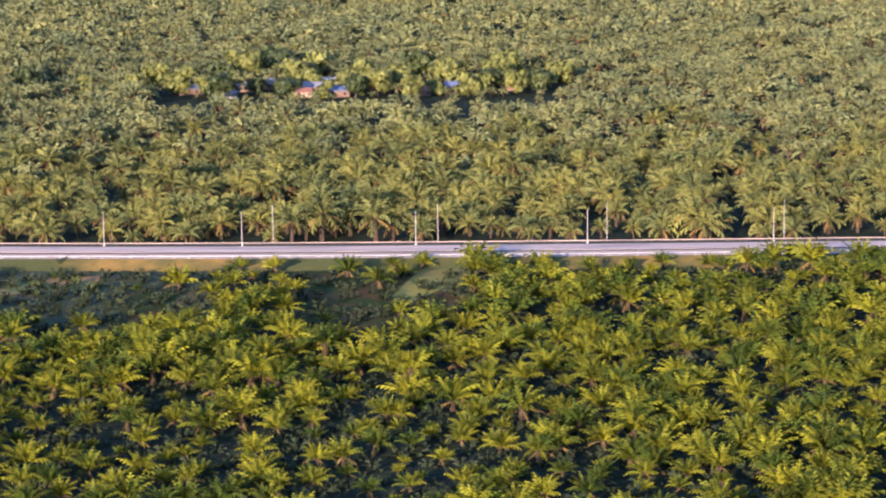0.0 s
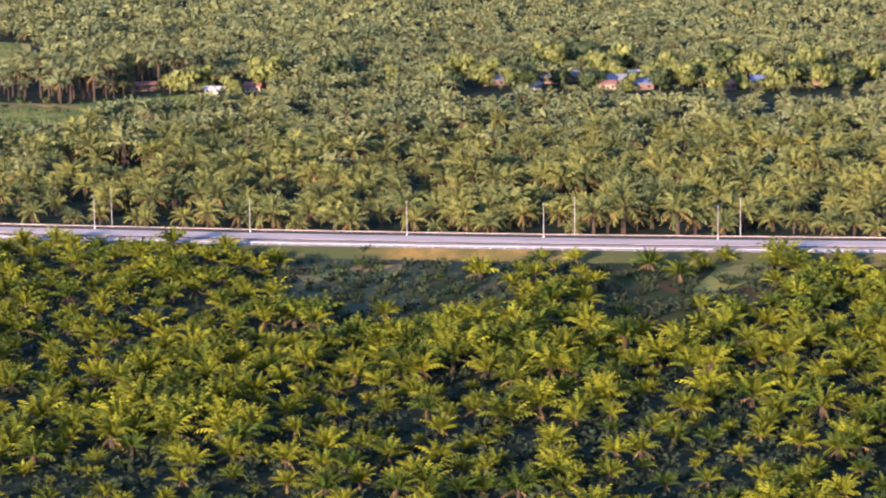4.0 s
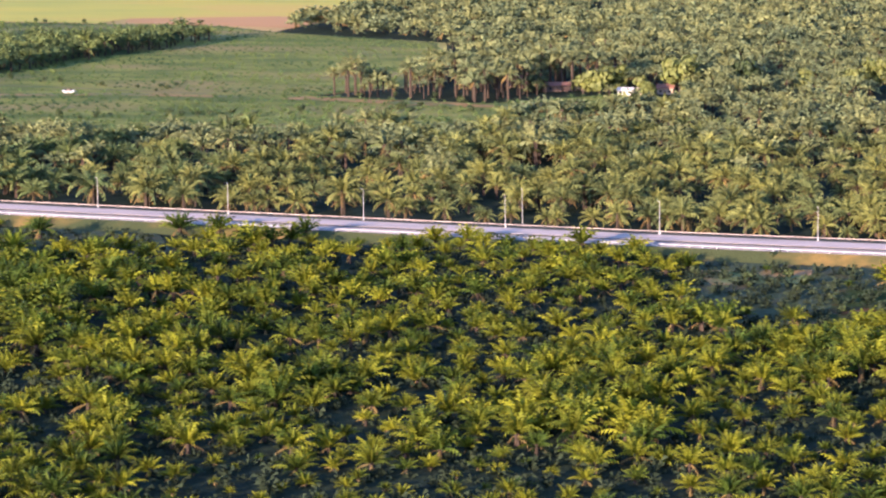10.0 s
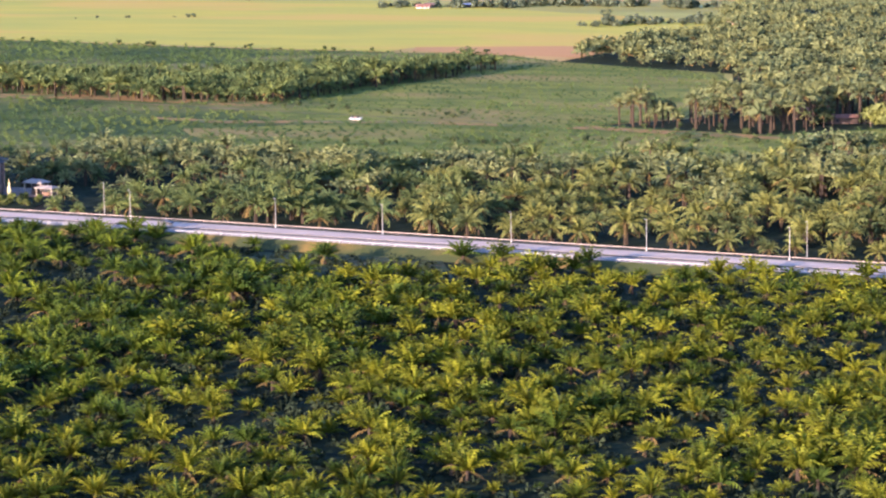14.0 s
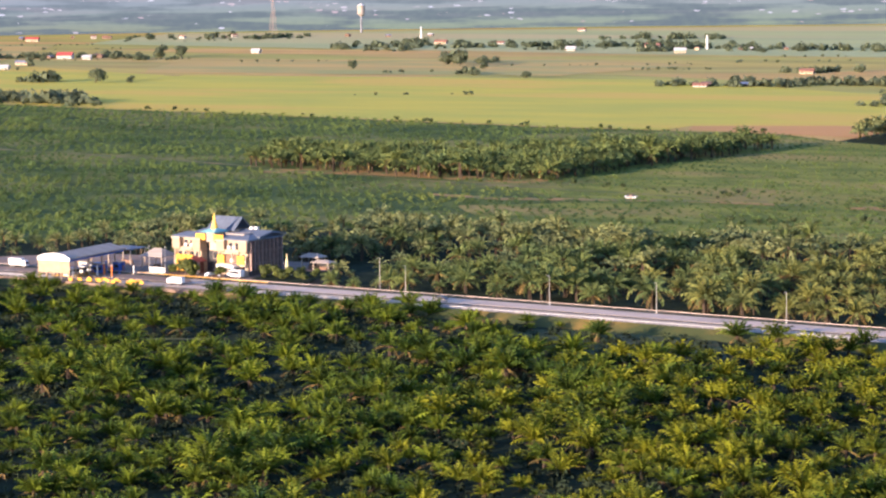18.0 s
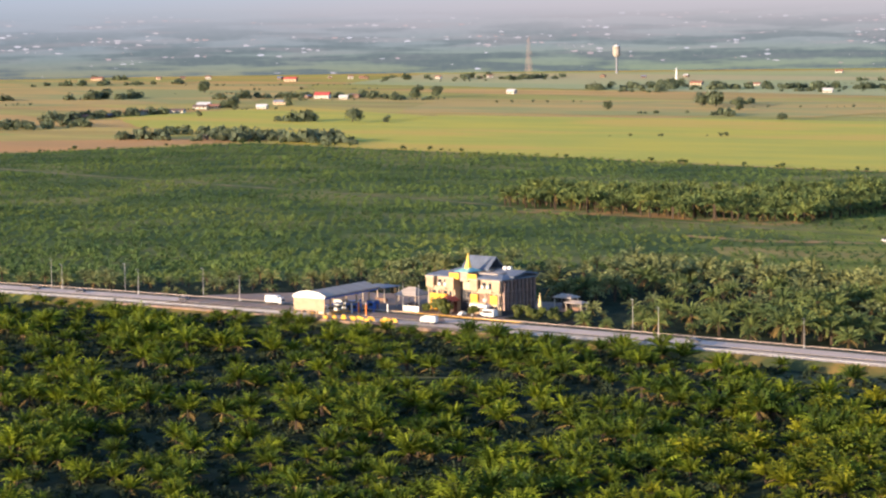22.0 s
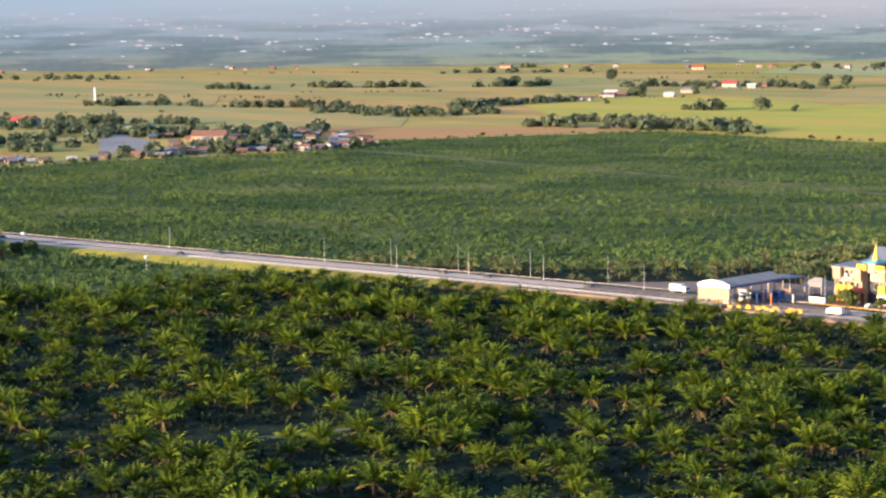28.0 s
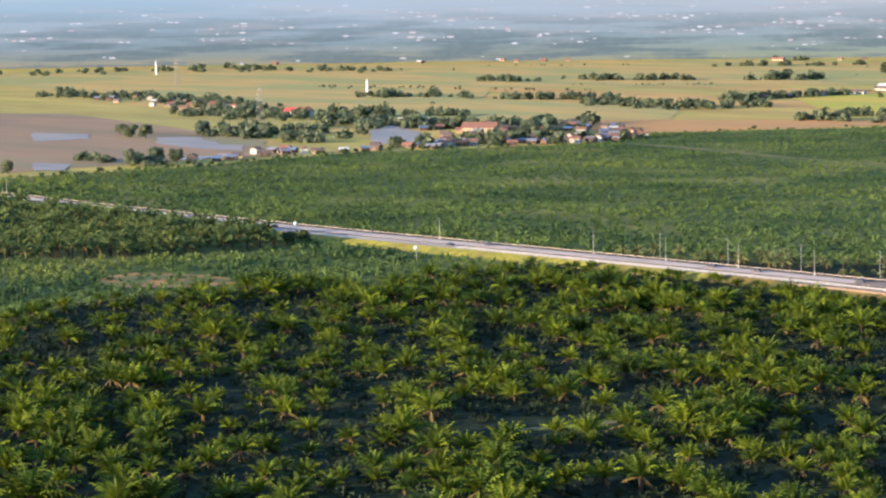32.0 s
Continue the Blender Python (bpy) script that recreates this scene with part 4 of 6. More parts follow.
    part("loggia", boxes((8.1, 14.5, -1.1, -0.6, 4.3, 7.6)), BROWN_WOOD, top, "brown shaded loggia")
    part("loggia_disc", boxes((10.4, 12.2, -1.3, -1.12, 4.8, 6.0), bevel=0.08), WHITE, top, "pale plaque")
    canopy = part("ground_porch", boxes((7.0, 8.0, -5.0, -4.2, 0, 3.2), (14.2, 15.2, -5.0, -4.2, 0, 3.2), (6.6, 15.6, -5.2, -0.6, 3.2, 4.2), bevel=0.06), WHITE, top, "white arched ground-floor porch")
    part("porch_parapet", boxes((8.2, 14.0, -5.3, -5.0, 4.2, 4.9), bevel=0.06), TRIM, canopy)
    # the recess's shade is put into this wall's near-black colour
    part("centre_wall", boxes((-5.5, 4.5, 3.2, 8.0, 0, 12.4)), DARK_WALL, top, "recessed middle bay, its shade put into dark colour")
    for floor in range(3):
        window(top, -2.1, 1.1, 3.18, 1.2 + 4.1 * floor, 3.4 + 4.1 * floor)
    part("oriel", boxes((-2.6, 1.6, 1.4, 3.2, 8.3, 11.6), bevel=0.1), TRIM, top, "pale oriel over the entrance")
    part("main_roof", hip(-19, 19, 8, 20, 13.2, 2.2, 7, 1.2, 0.5), SLATE, top)
    part("upper_wall", boxes((-9, 4, 9.5, 17.5, 13.2, 15.3)), CREAM, top)
    part("upper_roof", gable(-9, 4, 9.0, 18, 15.4, 4.4, "x", 0.8, 0.4), SLATE, top, "steep slate-blue gable roof")
    part("terrace_eave", boxes((4.6, 14.5, 3.0, 9.0, 14.3, 14.8), bevel=0.08), GREY_ROOF, top, "pale grey terrace edge")
    for x, y in ((8.5, 13.0), (10.5, 13.5)):
        part("roof_unit", boxes((x, x + 1.6, y, y + 1.4, 15.0, 16.4), bevel=0.06), WHITE, top, "white roof unit")
    part("side_roof", gable(8, 19.5, 6.5, 20.5, 14.0, 1.5, "x", 1.2, 0.6), SLATE, top)
    part("turret", boxes((-2.6, 2.0, -0.6, 5.0, 11.6, 15.2), bevel=0.1), GREY_ROOF, top, "grey turret over the entrance")
    part("turret_eave", hip(-2.8, 2.2, -0.9, 5.2, 15.4, 1.2, 2.4, 1.2), TEAL, top, "pale teal turret roof")
    bm = bmesh.new()
    for z0, z1, r0, r1 in ((16.0, 17.4, 1.5, 1.25), (17.4, 18.6, 1.1, 0.85), (18.6, 22.2, 0.75, 0.05)):
        tube(bm, -0.3, 2.1, z0, z1, r0, r1, 8)
    part("spire", bm, GOLD, top, "golden stepped spire")
    for i in range(9):
        y = 0.3 + i * 2.35
        part("fin", boxes((19.2, 20.4, y, y + 0.4, 1.8, 12.6), bevel=0.05), LOUVRE, top, "pinkish-brown upright louvre")
    part("side_wall", boxes((19.004, 19.2, 0.1, 19.9, 0.0, 12.5)), SIDE_SHADE, top, "side wall in dark brown that carries its shade")
    for z in (4.2, 8.4):
        part("side_ledge", boxes((19.2, 19.8, 0.2, 19.8, z, z + 0.3)), LOUVRE, top)
    for x, z in ((-13.6, 9.7), (-10.5, 9.7), (9.4, 9.7), (12.0, 9.7)):
        part("air_unit", boxes((x, x + 1.4, -1.45, -0.7, z, z + 1.0), bevel=0.06), WHITE, top, "white air-conditioning unit")
    porch = part("porch", boxes((-9.2, -8.8, -4.4, -4.0, 0, 4.4), (-4.2, -3.8, -4.4, -4.0, 0, 4.4), (-9.1, -3.9, -4.0, -0.5, 4.2, 4.5)), WHITE, top)
    part("porch_roof", gable(-9.2, -3.8, -4.6, -0.4, 4.6, 1.6, "y", 0.6), RED_ROOF, porch, "small red gabled roof")
    part("entrance", boxes((-8.4, -4.4, -0.14, -0.05, 0, 3.9)), ENTRANCE, top, "red-brown wooden entrance doors")
    part("entrance_wall", boxes((-8.9, -4.1, -4.3, -4.15, 0, 1.0), bevel=0.04), WHITE, top, "low white parapet")
    return top


hall()


def toll_canopy():
    top = empty("toll_canopy", pose(-564.6, 797.0, -0.05, 0, 0, 0) @ Matrix.Diagonal((0.8, 0.7, 1.12, 1.0)), "toll plaza canopy with a long grey roof and beige gable end", "toll plaza")
    part("roof", gable(-8, 8, 0, 50, 7.0, 1.5, "y", 0.8, 0.4), GREY_ROOF, top, "long grey metal roof")
    part("gable_panel", boxes((-8.6, 8.6, -0.9, -0.6, 2.2, 6.4), bevel=0.05), BEIGE, top, "beige fascia panel")
    bm = bmesh.new()
    v = [bm.verts.new((x, y, z)) for y in (-1.05, -0.85) for x, z in ((-8.9, 6.2), (8.9, 6.2), (8.9, 7.2), (5.5, 8.2), (0, 8.7), (-5.5, 8.2), (-8.9, 7.2))]
    bm.faces.new(v[:7]), bm.faces.new(v[7:][::-1])
    for i in range(7):
        bm.faces.new((v[i], v[(i + 1) % 7], v[7 + (i + 1) % 7], v[7 + i]))
    bmesh.ops.recalc_face_normals(bm, faces=bm.faces[:])
    part("gable_trim", bm, WHITE, top, "white gable front")
    for x in (-8, -4, 0, 4, 8):
        part("front_post", boxes((x - 0.35, x + 0.35, -1.1, -0.5, 0, 2.3), bevel=0.05), BEIGE, top)
    for y in (8, 20, 32, 44):
        for x in (-6.5, 6.5):
            part("column", boxes((x - 0.25, x + 0.25, y - 0.3, y + 0.3, 0, 6.6), bevel=0.05), BEIGE, top)
    part("side_beam", boxes((7.6, 8.0, 0, 50, 5.9, 6.5)), BLUE_PAINT, top, "blue fascia beam")
    part("side_beam", boxes((-8.0, -7.6, 0, 50, 5.9, 6.5)), BLUE_PAINT, top, "blue fascia beam")
    return top


toll_canopy()


def toll_booth(m):
    top = empty("toll_booth", m, "small white toll booth with dark windows on a yellow island", "toll booth", "toll booths under the canopy")
    part("island", boxes((-6, 6, -0.9, 0.9, 0, 0.25), bevel=0.05), YELLOW, top, "yellow kerbed island")
    part("cabin", boxes((-1.3, 1.3, -0.75, 0.75, 0.25, 1.2), (-1.3, 1.3, -0.75, 0.75, 2.2, 2.7)), WHITE, top)
    part("window_band", boxes((-1.22, 1.22, -0.68, 0.68, 1.2, 2.2)), GLASS, top, "dark window band")
    part("booth_roof", boxes((-1.7, 1.7, -1.1, 1.1, 2.7, 2.9), bevel=0.05), BLUE_PAINT, top)
    for x in (-4.5, 4.5):
        part("bollard", tubes((x, 0, 0.25, 1.3, 0.14), sides=8), YELLOW, top)
    part("barrier_arm", boxes((2.6, 2.75, 0.7, 4.3, 0.95, 1.1)), RED_ROOF, top, "red and white barrier arm")
    return top


booth = toll_booth(pose(-565.5, 806, -0.05))
for y in (811, 816, 821, 826):
    copy_thing(booth, pose(-565.5, y, -0.05))


def yellow_barrier(m):
    top = empty("traffic_barrier", m, "yellow plastic traffic barrier on the plaza", "barrier", "yellow barriers before the booths")
    part("body", boxes((-1.0, 1.0, -0.22, 0.22, 0, 0.5), (-0.95, 0.95, -0.12, 0.12, 0.5, 0.95), bevel=0.05), YELLOW, top)
    part("foot", boxes((-0.9, -0.6, -0.35, 0.35, 0, 0.12)), TYRE, top)
    part("foot", boxes((0.6, 0.9, -0.35, 0.35, 0, 0.12)), TYRE, top)
    return top


tb = yellow_barrier(pose(-550, 797, -0.05, 0, 0, 10))
r2 = np.random.default_rng(8)
for i in range(16):
    copy_thing(tb, pose(-556 + i * 1.9 + r2.normal(0, 0.6), 796.5 + (i % 3) * 2.2 + r2.normal(0, 0.5), -0.05, 0, 0, r2.uniform(-25, 25)))


def shelter(name, m, w, d, h, rise, roof, label, category, wall=False):
    """A roof on posts."""
    top = empty(name, m, label, category)
    part("roof", hip(-w / 2, w / 2, -d / 2, d / 2, h, rise, min(w, d) * 0.45, 0.6), roof, top)
    for x in (-w / 2 + 0.2, w / 2 - 0.2):
        for y in (-d / 2 + 0.2, d / 2 - 0.2):
            part("post", boxes((x - 0.15, x + 0.15, y - 0.15, y + 0.15, 0, h - 0.2)), FRAME_PAINT, top)
    if wall:
        part("back_wall", boxes((-w / 2 + 0.4, w / 2 - 0.4, d / 2 - 0.5, d / 2 - 0.25, 0, h - 0.3)), DARK_WALL, top)
    part("counter", boxes((-w / 4, w / 4, -0.4, 0.4, 0, 1.1), bevel=0.05), BROWN_WOOD, top)
    return top


shelter("pavilion", pose(-549.5, 842, -0.09, 0, 0, -6), 9.5, 8, 4.6, 2.6, GREY_ROOF, "open pavilion with a grey hipped roof", "pavilion")
shelter("carport", pose(-569, 850, -0.09, 0, 0, -6), 11, 9, 5.8, 0.8, SLATE, "flat grey carport roof on posts", "carport")
shelter("guard_hut", pose(-493.5, 860, -0.09, 0, 0, -6), 7.5, 5, 4.4, 1.2, GREY_ROOF, "small guard hut with a pale grey roof", "hut", True)
shelter("stall", pose(-487.5, 857, -0.09, 0, 0, -6), 7, 4, 2.9, 0.8, GREY_ROOF, "low stall with a slate-grey roof", "stall", True)

# a shrine statue on its plinth, one plain shape
bm = bmesh.new()
for z0, z1, a, b in ((0, 1.2, 2.2, 2.0), (1.2, 2.4, 1.5, 1.3), (2.4, 4.6, 0.9, 0.75), (4.6, 6.0, 0.55, 0.45), (6.0, 8.6, 0.4, 0.05)):
    tube(bm, 0, 0, z0, z1, a, b, 10)
me = bpy.data.meshes.new("shrine_statue")
bm.to_mesh(me)
bm.free()
me.materials.append(PALE_GOLD)
ob = new("shrine_statue", me)
ob.matrix_basis = pose(-492.5, 839, -0.09) @ Matrix.Diagonal((0.85, 0.85, 0.92, 1))
tagged(ob, "small gilded shrine statue on a stepped plinth", "statue")


def signboard(m, w, h, z):
    top = empty("signboard", m, "plain white signboard on two steel posts", "sign")
    part("board", boxes((-w / 2, w / 2, -0.08, 0.08, z, z + h), bevel=0.03), WHITE, top)
    for x in (-w / 2, w / 2):
        part("post", tubes((x, 0.12, 0, 10.5, 0.1)), STEEL, top)
    return top


signboard(pose(-538.5, 824, -0.09, 0, 0, -6), 7.4, 2.0, 0.5)


def wheels(top, xs, half, r):
    for x in xs:
        for y in (-half, half):
            w = part("wheel", bmesh.new(), TYRE, top)
            bm = bmesh.new()
            bmesh.ops.create_cone(bm, cap_ends=True, segments=12, radius1=r, radius2=r, depth=0.25, matrix=pose(x, y, r, 90, 0, 0))
            bm.to_mesh(w.data)
            bm.free()
            part("rim", boxes((x - r * 0.5, x + r * 0.5, y + math.copysign(0.12, y) - 0.02, y + math.copysign(0.12, y) + 0.02, r * 0.5, r * 1.5), bevel=0.02), STEEL, w)


def truck(m, label):
    top = empty("box_truck", m, label, "truck")
    part("cargo_box", boxes((-4.2, 1.8, -1.2, 1.2, 0.9, 3.4), bevel=0.06), WHITE, top)
    part("cab", boxes((2.0, 3.8, -1.1, 1.1, 0.6, 2.3), (2.0, 3.5, -1.05, 1.05, 2.3, 2.75), bevel=0.12), WHITE, top)
    part("windscreen", boxes((3.72, 3.85, -0.95, 0.95, 1.5, 2.2)), GLASS, top)
    part("chassis", boxes((-4.2, 3.7, -0.5, 0.5, 0.55, 0.9)), TYRE, top)
    wheels(top, (-3.0, -1.8, 2.8), 1.05, 0.48)
    return top


truck(at_road(-599, 8, 0.02), "white box truck standing near the toll plaza")
truck(at_road(-514, -8, 0.03, 180) @ Matrix.Scale(0.85, 4), "white box truck leaving the toll plaza")


def car(m, paint, label):
    top = empty("car", m, label, "car", "cars on the highway")
    bm = bmesh.new()
    v = []
    prof = [(-2.1, 0.35), (-2.15, 0.75), (-1.9, 0.95), (-1.35, 1.05), (-0.9, 1.45), (0.6, 1.45), (1.2, 1.0), (2.0, 0.85), (2.15, 0.6), (2.1, 0.35)]
    for y, k in ((-0.85, 1.0), (0.85, 1.0)):
        v.append([bm.verts.new((x, y * (0.85 if z > 1.1 else 1), z)) for x, z in prof])
    n = len(prof)
    bm.faces.new(v[0]), bm.faces.new(v[1][::-1])
    for i in range(n):
        bm.faces.new((v[0][i], v[1][i], v[1][(i + 1) % n], v[0][(i + 1) % n]))
    bmesh.ops.recalc_face_normals(bm, faces=bm.faces[:])
    part("body", bm, paint, top)
    part("side_glass", boxes((-1.0, 0.8, -0.79, 0.79, 1.06, 1.36)), GLASS, top)
    wheels(top, (-1.35, 1.35), 0.78, 0.32)
    return top


DARK_PAINT = material("dark_car_paint", (0.03, 0.03, 0.04), (0.05, 0.05, 0.06), 0.25, 0.5, 2, spec=0.6)
for x, o, p, w, turn in ((-717, 3, DARK_PAINT, "dark", 0), (-693, 3, DARK_PAINT, "dark", 0), (-640, 3, DARK_PAINT, "dark", 0), (-862, -8, DARK_PAINT, "dark", 180), (-850, 4, DARK_PAINT, "dark", 0),
                         (-518, 17, WHITE, "white", 90), (-510, 18, DARK_PAINT, "dark", 90), (-409, 2, DARK_PAINT, "dark", 0)):
    car(at_road(x, o, 0.03, turn), p, f"{w} car on the highway by the toll plaza")


def van(m):
    top = empty("van", m, "white passenger van parked before the hall", "van")
    part("body", boxes((-2.4, 1.6, -0.95, 0.95, 0.4, 2.2), (1.6, 2.5, -0.92, 0.92, 0.4, 1.2), bevel=0.12), WHITE, top)
    part("windscreen", boxes((1.55, 1.68, -0.8, 0.8, 1.25, 2.0)), GLASS, top)
    for y in (-0.96, 0.96):
        part("side_glass", boxes((-2.1, 1.3, y - 0.02, y + 0.02, 1.25, 1.9)), GLASS, top)
    wheels(top, (-1.5, 1.6), 0.88, 0.36)
    return top


van(pose(-505, 823.9, 0.0, 0, 0, 170) @ Matrix.Scale(1.35, 4))

# the plaza's front kerb, painted yellow
me = bpy.data.meshes.new("plaza_kerb")
bm = bmesh.new()
for i in range(21):
    x = -549.5 + i * 3.0
    box(bm, x, x + 2.9, 824.3 - i * 0.435 - 0.25, 824.3 - i * 0.435 + 0.25, -0.1, 0.3, bevel=0.05)
bm.to_mesh(me)
bm.free()
me.materials.append(YELLOW)
tagged(new("kerb_plaza", me), "yellow painted kerb along the plaza", "kerb", kind="structure")

ORANGE = material("orange_paint", (0.75, 0.22, 0.03), (0.62, 0.17, 0.03), 0.6, 1.0, 3)


def toll_post(x, y, h, mat, word):
    top = empty("lane_post", pose(x, y, -0.05), f"tall {word} lane post beside the toll booths", "post", "lane posts of the toll plaza")
    part("foot", boxes((-0.45, 0.45, -0.45, 0.45, 0, 0.3), bevel=0.05), CONCRETE_ROAD, top)
    part("post", boxes((-0.22, 0.22, -0.22, 0.22, 0.3, h), bevel=0.05), mat, top)
    part("cap", boxes((-0.3, 0.3, -0.3, 0.3, h, h + 0.2), bevel=0.05), WHITE, top)


for x, y, h, mat, word in ((-553.2, 811.5, 4.6, ORANGE, "orange"), (-547.8, 808.5, 4.4, ORANGE, "orange"), (-556.5, 812, 3.6, WHITE, "white"), (-561, 803, 3.4, WHITE, "white"), (-558, 820, 4.4, BLUE_PAINT, "blue"), (-551, 818, 4.0, BLUE_PAINT, "blue"), (-546, 820, 3.0, WHITE, "white")):
    toll_post(x, y, h, mat, word)


def kiosk(x, y, w, mat, word):
    top = empty("kiosk", pose(x, y, -0.05, 0, 0, -4), f"small {word} kiosk under the toll canopy", "kiosk", "kiosks under the toll canopy")
    part("wall", boxes((-w / 2, w / 2, -1.2, 1.2, 0, 3.2), bevel=0.05), mat, top)
    part("roof", boxes((-w / 2 - 0.4, w / 2 + 0.4, -1.6, 1.6, 3.2, 3.4), bevel=0.05), GREY_ROOF, top)
    part("window", boxes((-w / 3, w / 3, -1.26, -1.19, 1.2, 2.4)), GLASS, top)
    part("door", boxes((w / 2 - 0.02, w / 2 + 0.05, -0.5, 0.5, 0, 2.1)), BROWN_WOOD, top)


kiosk(-560, 818.5, 5.5, BLUE_PAINT, "blue")
kiosk(-557.5, 827.5, 4.0, BLUE_PAINT, "blue")
kiosk(-570, 824, 4.0, WHITE, "white")

# ---- broad-leaved trees ----


def tree_template(seed, height, spread, leaves, clumps, leaf=0.9, bole=0.38):
    """A tapered trunk with limbs, and a crown of many small leaf clumps in uneven lobes. Material numbers 0 leaf, 2 bark."""
    rng = np.random.default_rng(seed)
    V, F, M, n = [], [], [], 0

    def rod(a, b, r0, r1, sides=5):
        nonlocal n
        a, b = np.array(a, float), np.array(b, float)
        d = (b - a) / np.linalg.norm(b - a)
        u = np.cross(d, [0.3, 0.8, 0.5])
        u /= np.linalg.norm(u)
        w = np.cross(d, u)
        t = np.arange(sides) / sides * 2 * np.pi
        ring = np.cos(t)[:, None] * u + np.sin(t)[:, None] * w
        V.append(np.concatenate([a + ring * r0, b + ring * r1]))
        i = np.arange(sides)
        j = (i + 1) % sides
        F.append(np.concatenate([np.stack([i, j, j + sides], 1), np.stack([i, j + sides, i + sides], 1)]) + n)
        M.append(np.full(2 * sides, 2))
        n += 2 * sides

    trunk = height * bole
    rod((0, 0, -0.3), (0, 0, trunk), height * 0.035, height * 0.022)
    cents = []
    for i in range(clumps):
        a, q = rng.uniform(0, 2 * np.pi), rng.uniform(0.1, 1) ** 0.6
        c = np.array([math.cos(a) * spread * 0.33 * q, math.sin(a) * spread * 0.33 * q, height * rng.uniform(bole + 0.05, 0.82) - 0.12 * height * q])
        cents.append((c, spread * rng.uniform(0.20, 0.32)))
        rod((0, 0, trunk * rng.uniform(0.7, 1)), c, height * 0.012, height * 0.005, 3)
    for c, r in cents:
        k = leaves // clumps
        d = rng.normal(size=(k, 3))
        d /= np.linalg.norm(d, axis=1)[:, None]
        p = c + d * r * rng.uniform(0.55, 1.08, k)[:, None] * [1, 1, 0.8]
        s = rng.uniform(0.6, 1.4, k)[:, None] * leaf
        a = np.cross(d, rng.normal(size=(k, 3)))
        a /= np.linalg.norm(a, axis=1)[:, None]
        b = np.cross(d, a) + d * rng.uniform(-0.6, 0.6, k)[:, None]
        V.append(np.stack([p + a * s, p - a * s * 0.6 + b * s * 0.7, p - a * s * 0.6 - b * s * 0.7], 1).reshape(-1, 3))
        F.append(np.arange(3 * k).reshape(-1, 3) + n)
        M.append(np.zeros(k, int))
        n += 3 * k
    return np.concatenate(V).astype(np.float32), np.concatenate(F), np.concatenate(M)


ROUND = [tree_template(70 + i, 9 + i, 9 + i, 560, 10, 0.95, 0.25) for i in range(4)]
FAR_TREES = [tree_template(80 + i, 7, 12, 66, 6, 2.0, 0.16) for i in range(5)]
BUSHES = [tree_template(90 + i, 3.2, 4.5, 160, 6, 0.5) for i in range(3)]


def tree_thing(name, template, x, y, size, leaf, label, z=GROUND):
    v, f, m = template
    top = empty(name, pose(x, y, z, 0, 0, (x * 37 + y * 11) % 360), label, "tree" if size > 0.5 else "shrub")
    for nm, k, mat in (("crown", 0, leaf), ("trunk", 2, BARK)):
        g = f[m == k]
        used, back = np.unique(g, return_inverse=True)
        ob = mesh_object(nm, v[used] * size, back.reshape(g.shape), [mat])
        ob.parent = top
    return top


for i, (x, y, s, pale) in enumerate(((-118, 1232, 1.0, 1), (-98, 1200, 0.9, 0), (-92, 1262, 1.1, 1), (-70, 1212, 0.7, 0), (-52, 1205, 0.6, 1), (-28, 1212, 0.9, 1), (-12, 1195, 0.7, 1), (2, 1240, 1.1, 1), (12, 1206, 0.9, 1),
                                     (22, 1222, 0.8, 0), (34, 1215, 0.7, 1), (-140, 1225, 0.8, 1), (-60, 1290, 1.2, 1), (-10, 1268, 1.1, 0), (30, 1265, 1.0, 1), (-80, 1305, 1.2, 0), (-228, 1190, 0.7, 1), (-250, 1196, 0.8, 1), (-215, 1205, 1.1, 1), (-190, 1230, 1.0, 0), (-160, 1215, 0.9, 1),
                                     (-105, 1218, 0.7, 1), (-84, 1222, 0.55, 0), (-66, 1222, 0.6, 1), (-58, 1238, 0.8, 1), (-42, 1230, 0.8, 1), (-38, 1206, 0.7, 0), (-20, 1236, 0.9, 1), (-14, 1222, 0.75, 1), (18, 1212, 0.7, 1), (26, 1240, 0.9, 1), (44, 1222, 0.8, 0), (-2, 1212, 0.6, 1), (-100, 1246, 0.9, 0), (-130, 1240, 0.9, 1), (-68, 1262, 1.0, 1), (-36, 1270, 1.0, 1), (54, 1236, 0.9, 1), (-245, 1206, 0.8, 1), (-258, 1198, 0.7, 1), (-208, 1192, 0.6, 1), (-280, 1200, 0.6, 0))):
    tree_thing("village_tree", ROUND[i % 4], x, y - 4, s * 1.6, LEAF_PALE if pale else LEAF, "leafy yellow-green village tree" if pale else "dark green village tree")
for x, y, s in ((-497, 831, 0.5), (-492, 831, 0.55), (-488.5, 833, 0.5), (-486, 838, 0.35), (-490, 833, 0.32), (-484, 832, 0.38), (-480, 838, 0.4), (-496, 829, 0.3), (-479, 827, 0.3), (-487, 826, 0.25), (-527, 825, 0.72), (-524, 825.5, 0.5), (-533, 826, 0.4), (-513, 826.5, 0.45)):
    tree_thing("garden_tree", ROUND[int(-x) % 4], x, y, s, LEAF_GARDEN, "small clipped garden tree beside the plaza", -0.09)
for x, y, s in ((-934, 790, 0.8), (-940, 786, 0.7)):
    tree_thing("roadside_tree", ROUND[1], x, y, s, LEAF, "leafy tree below the embankment")

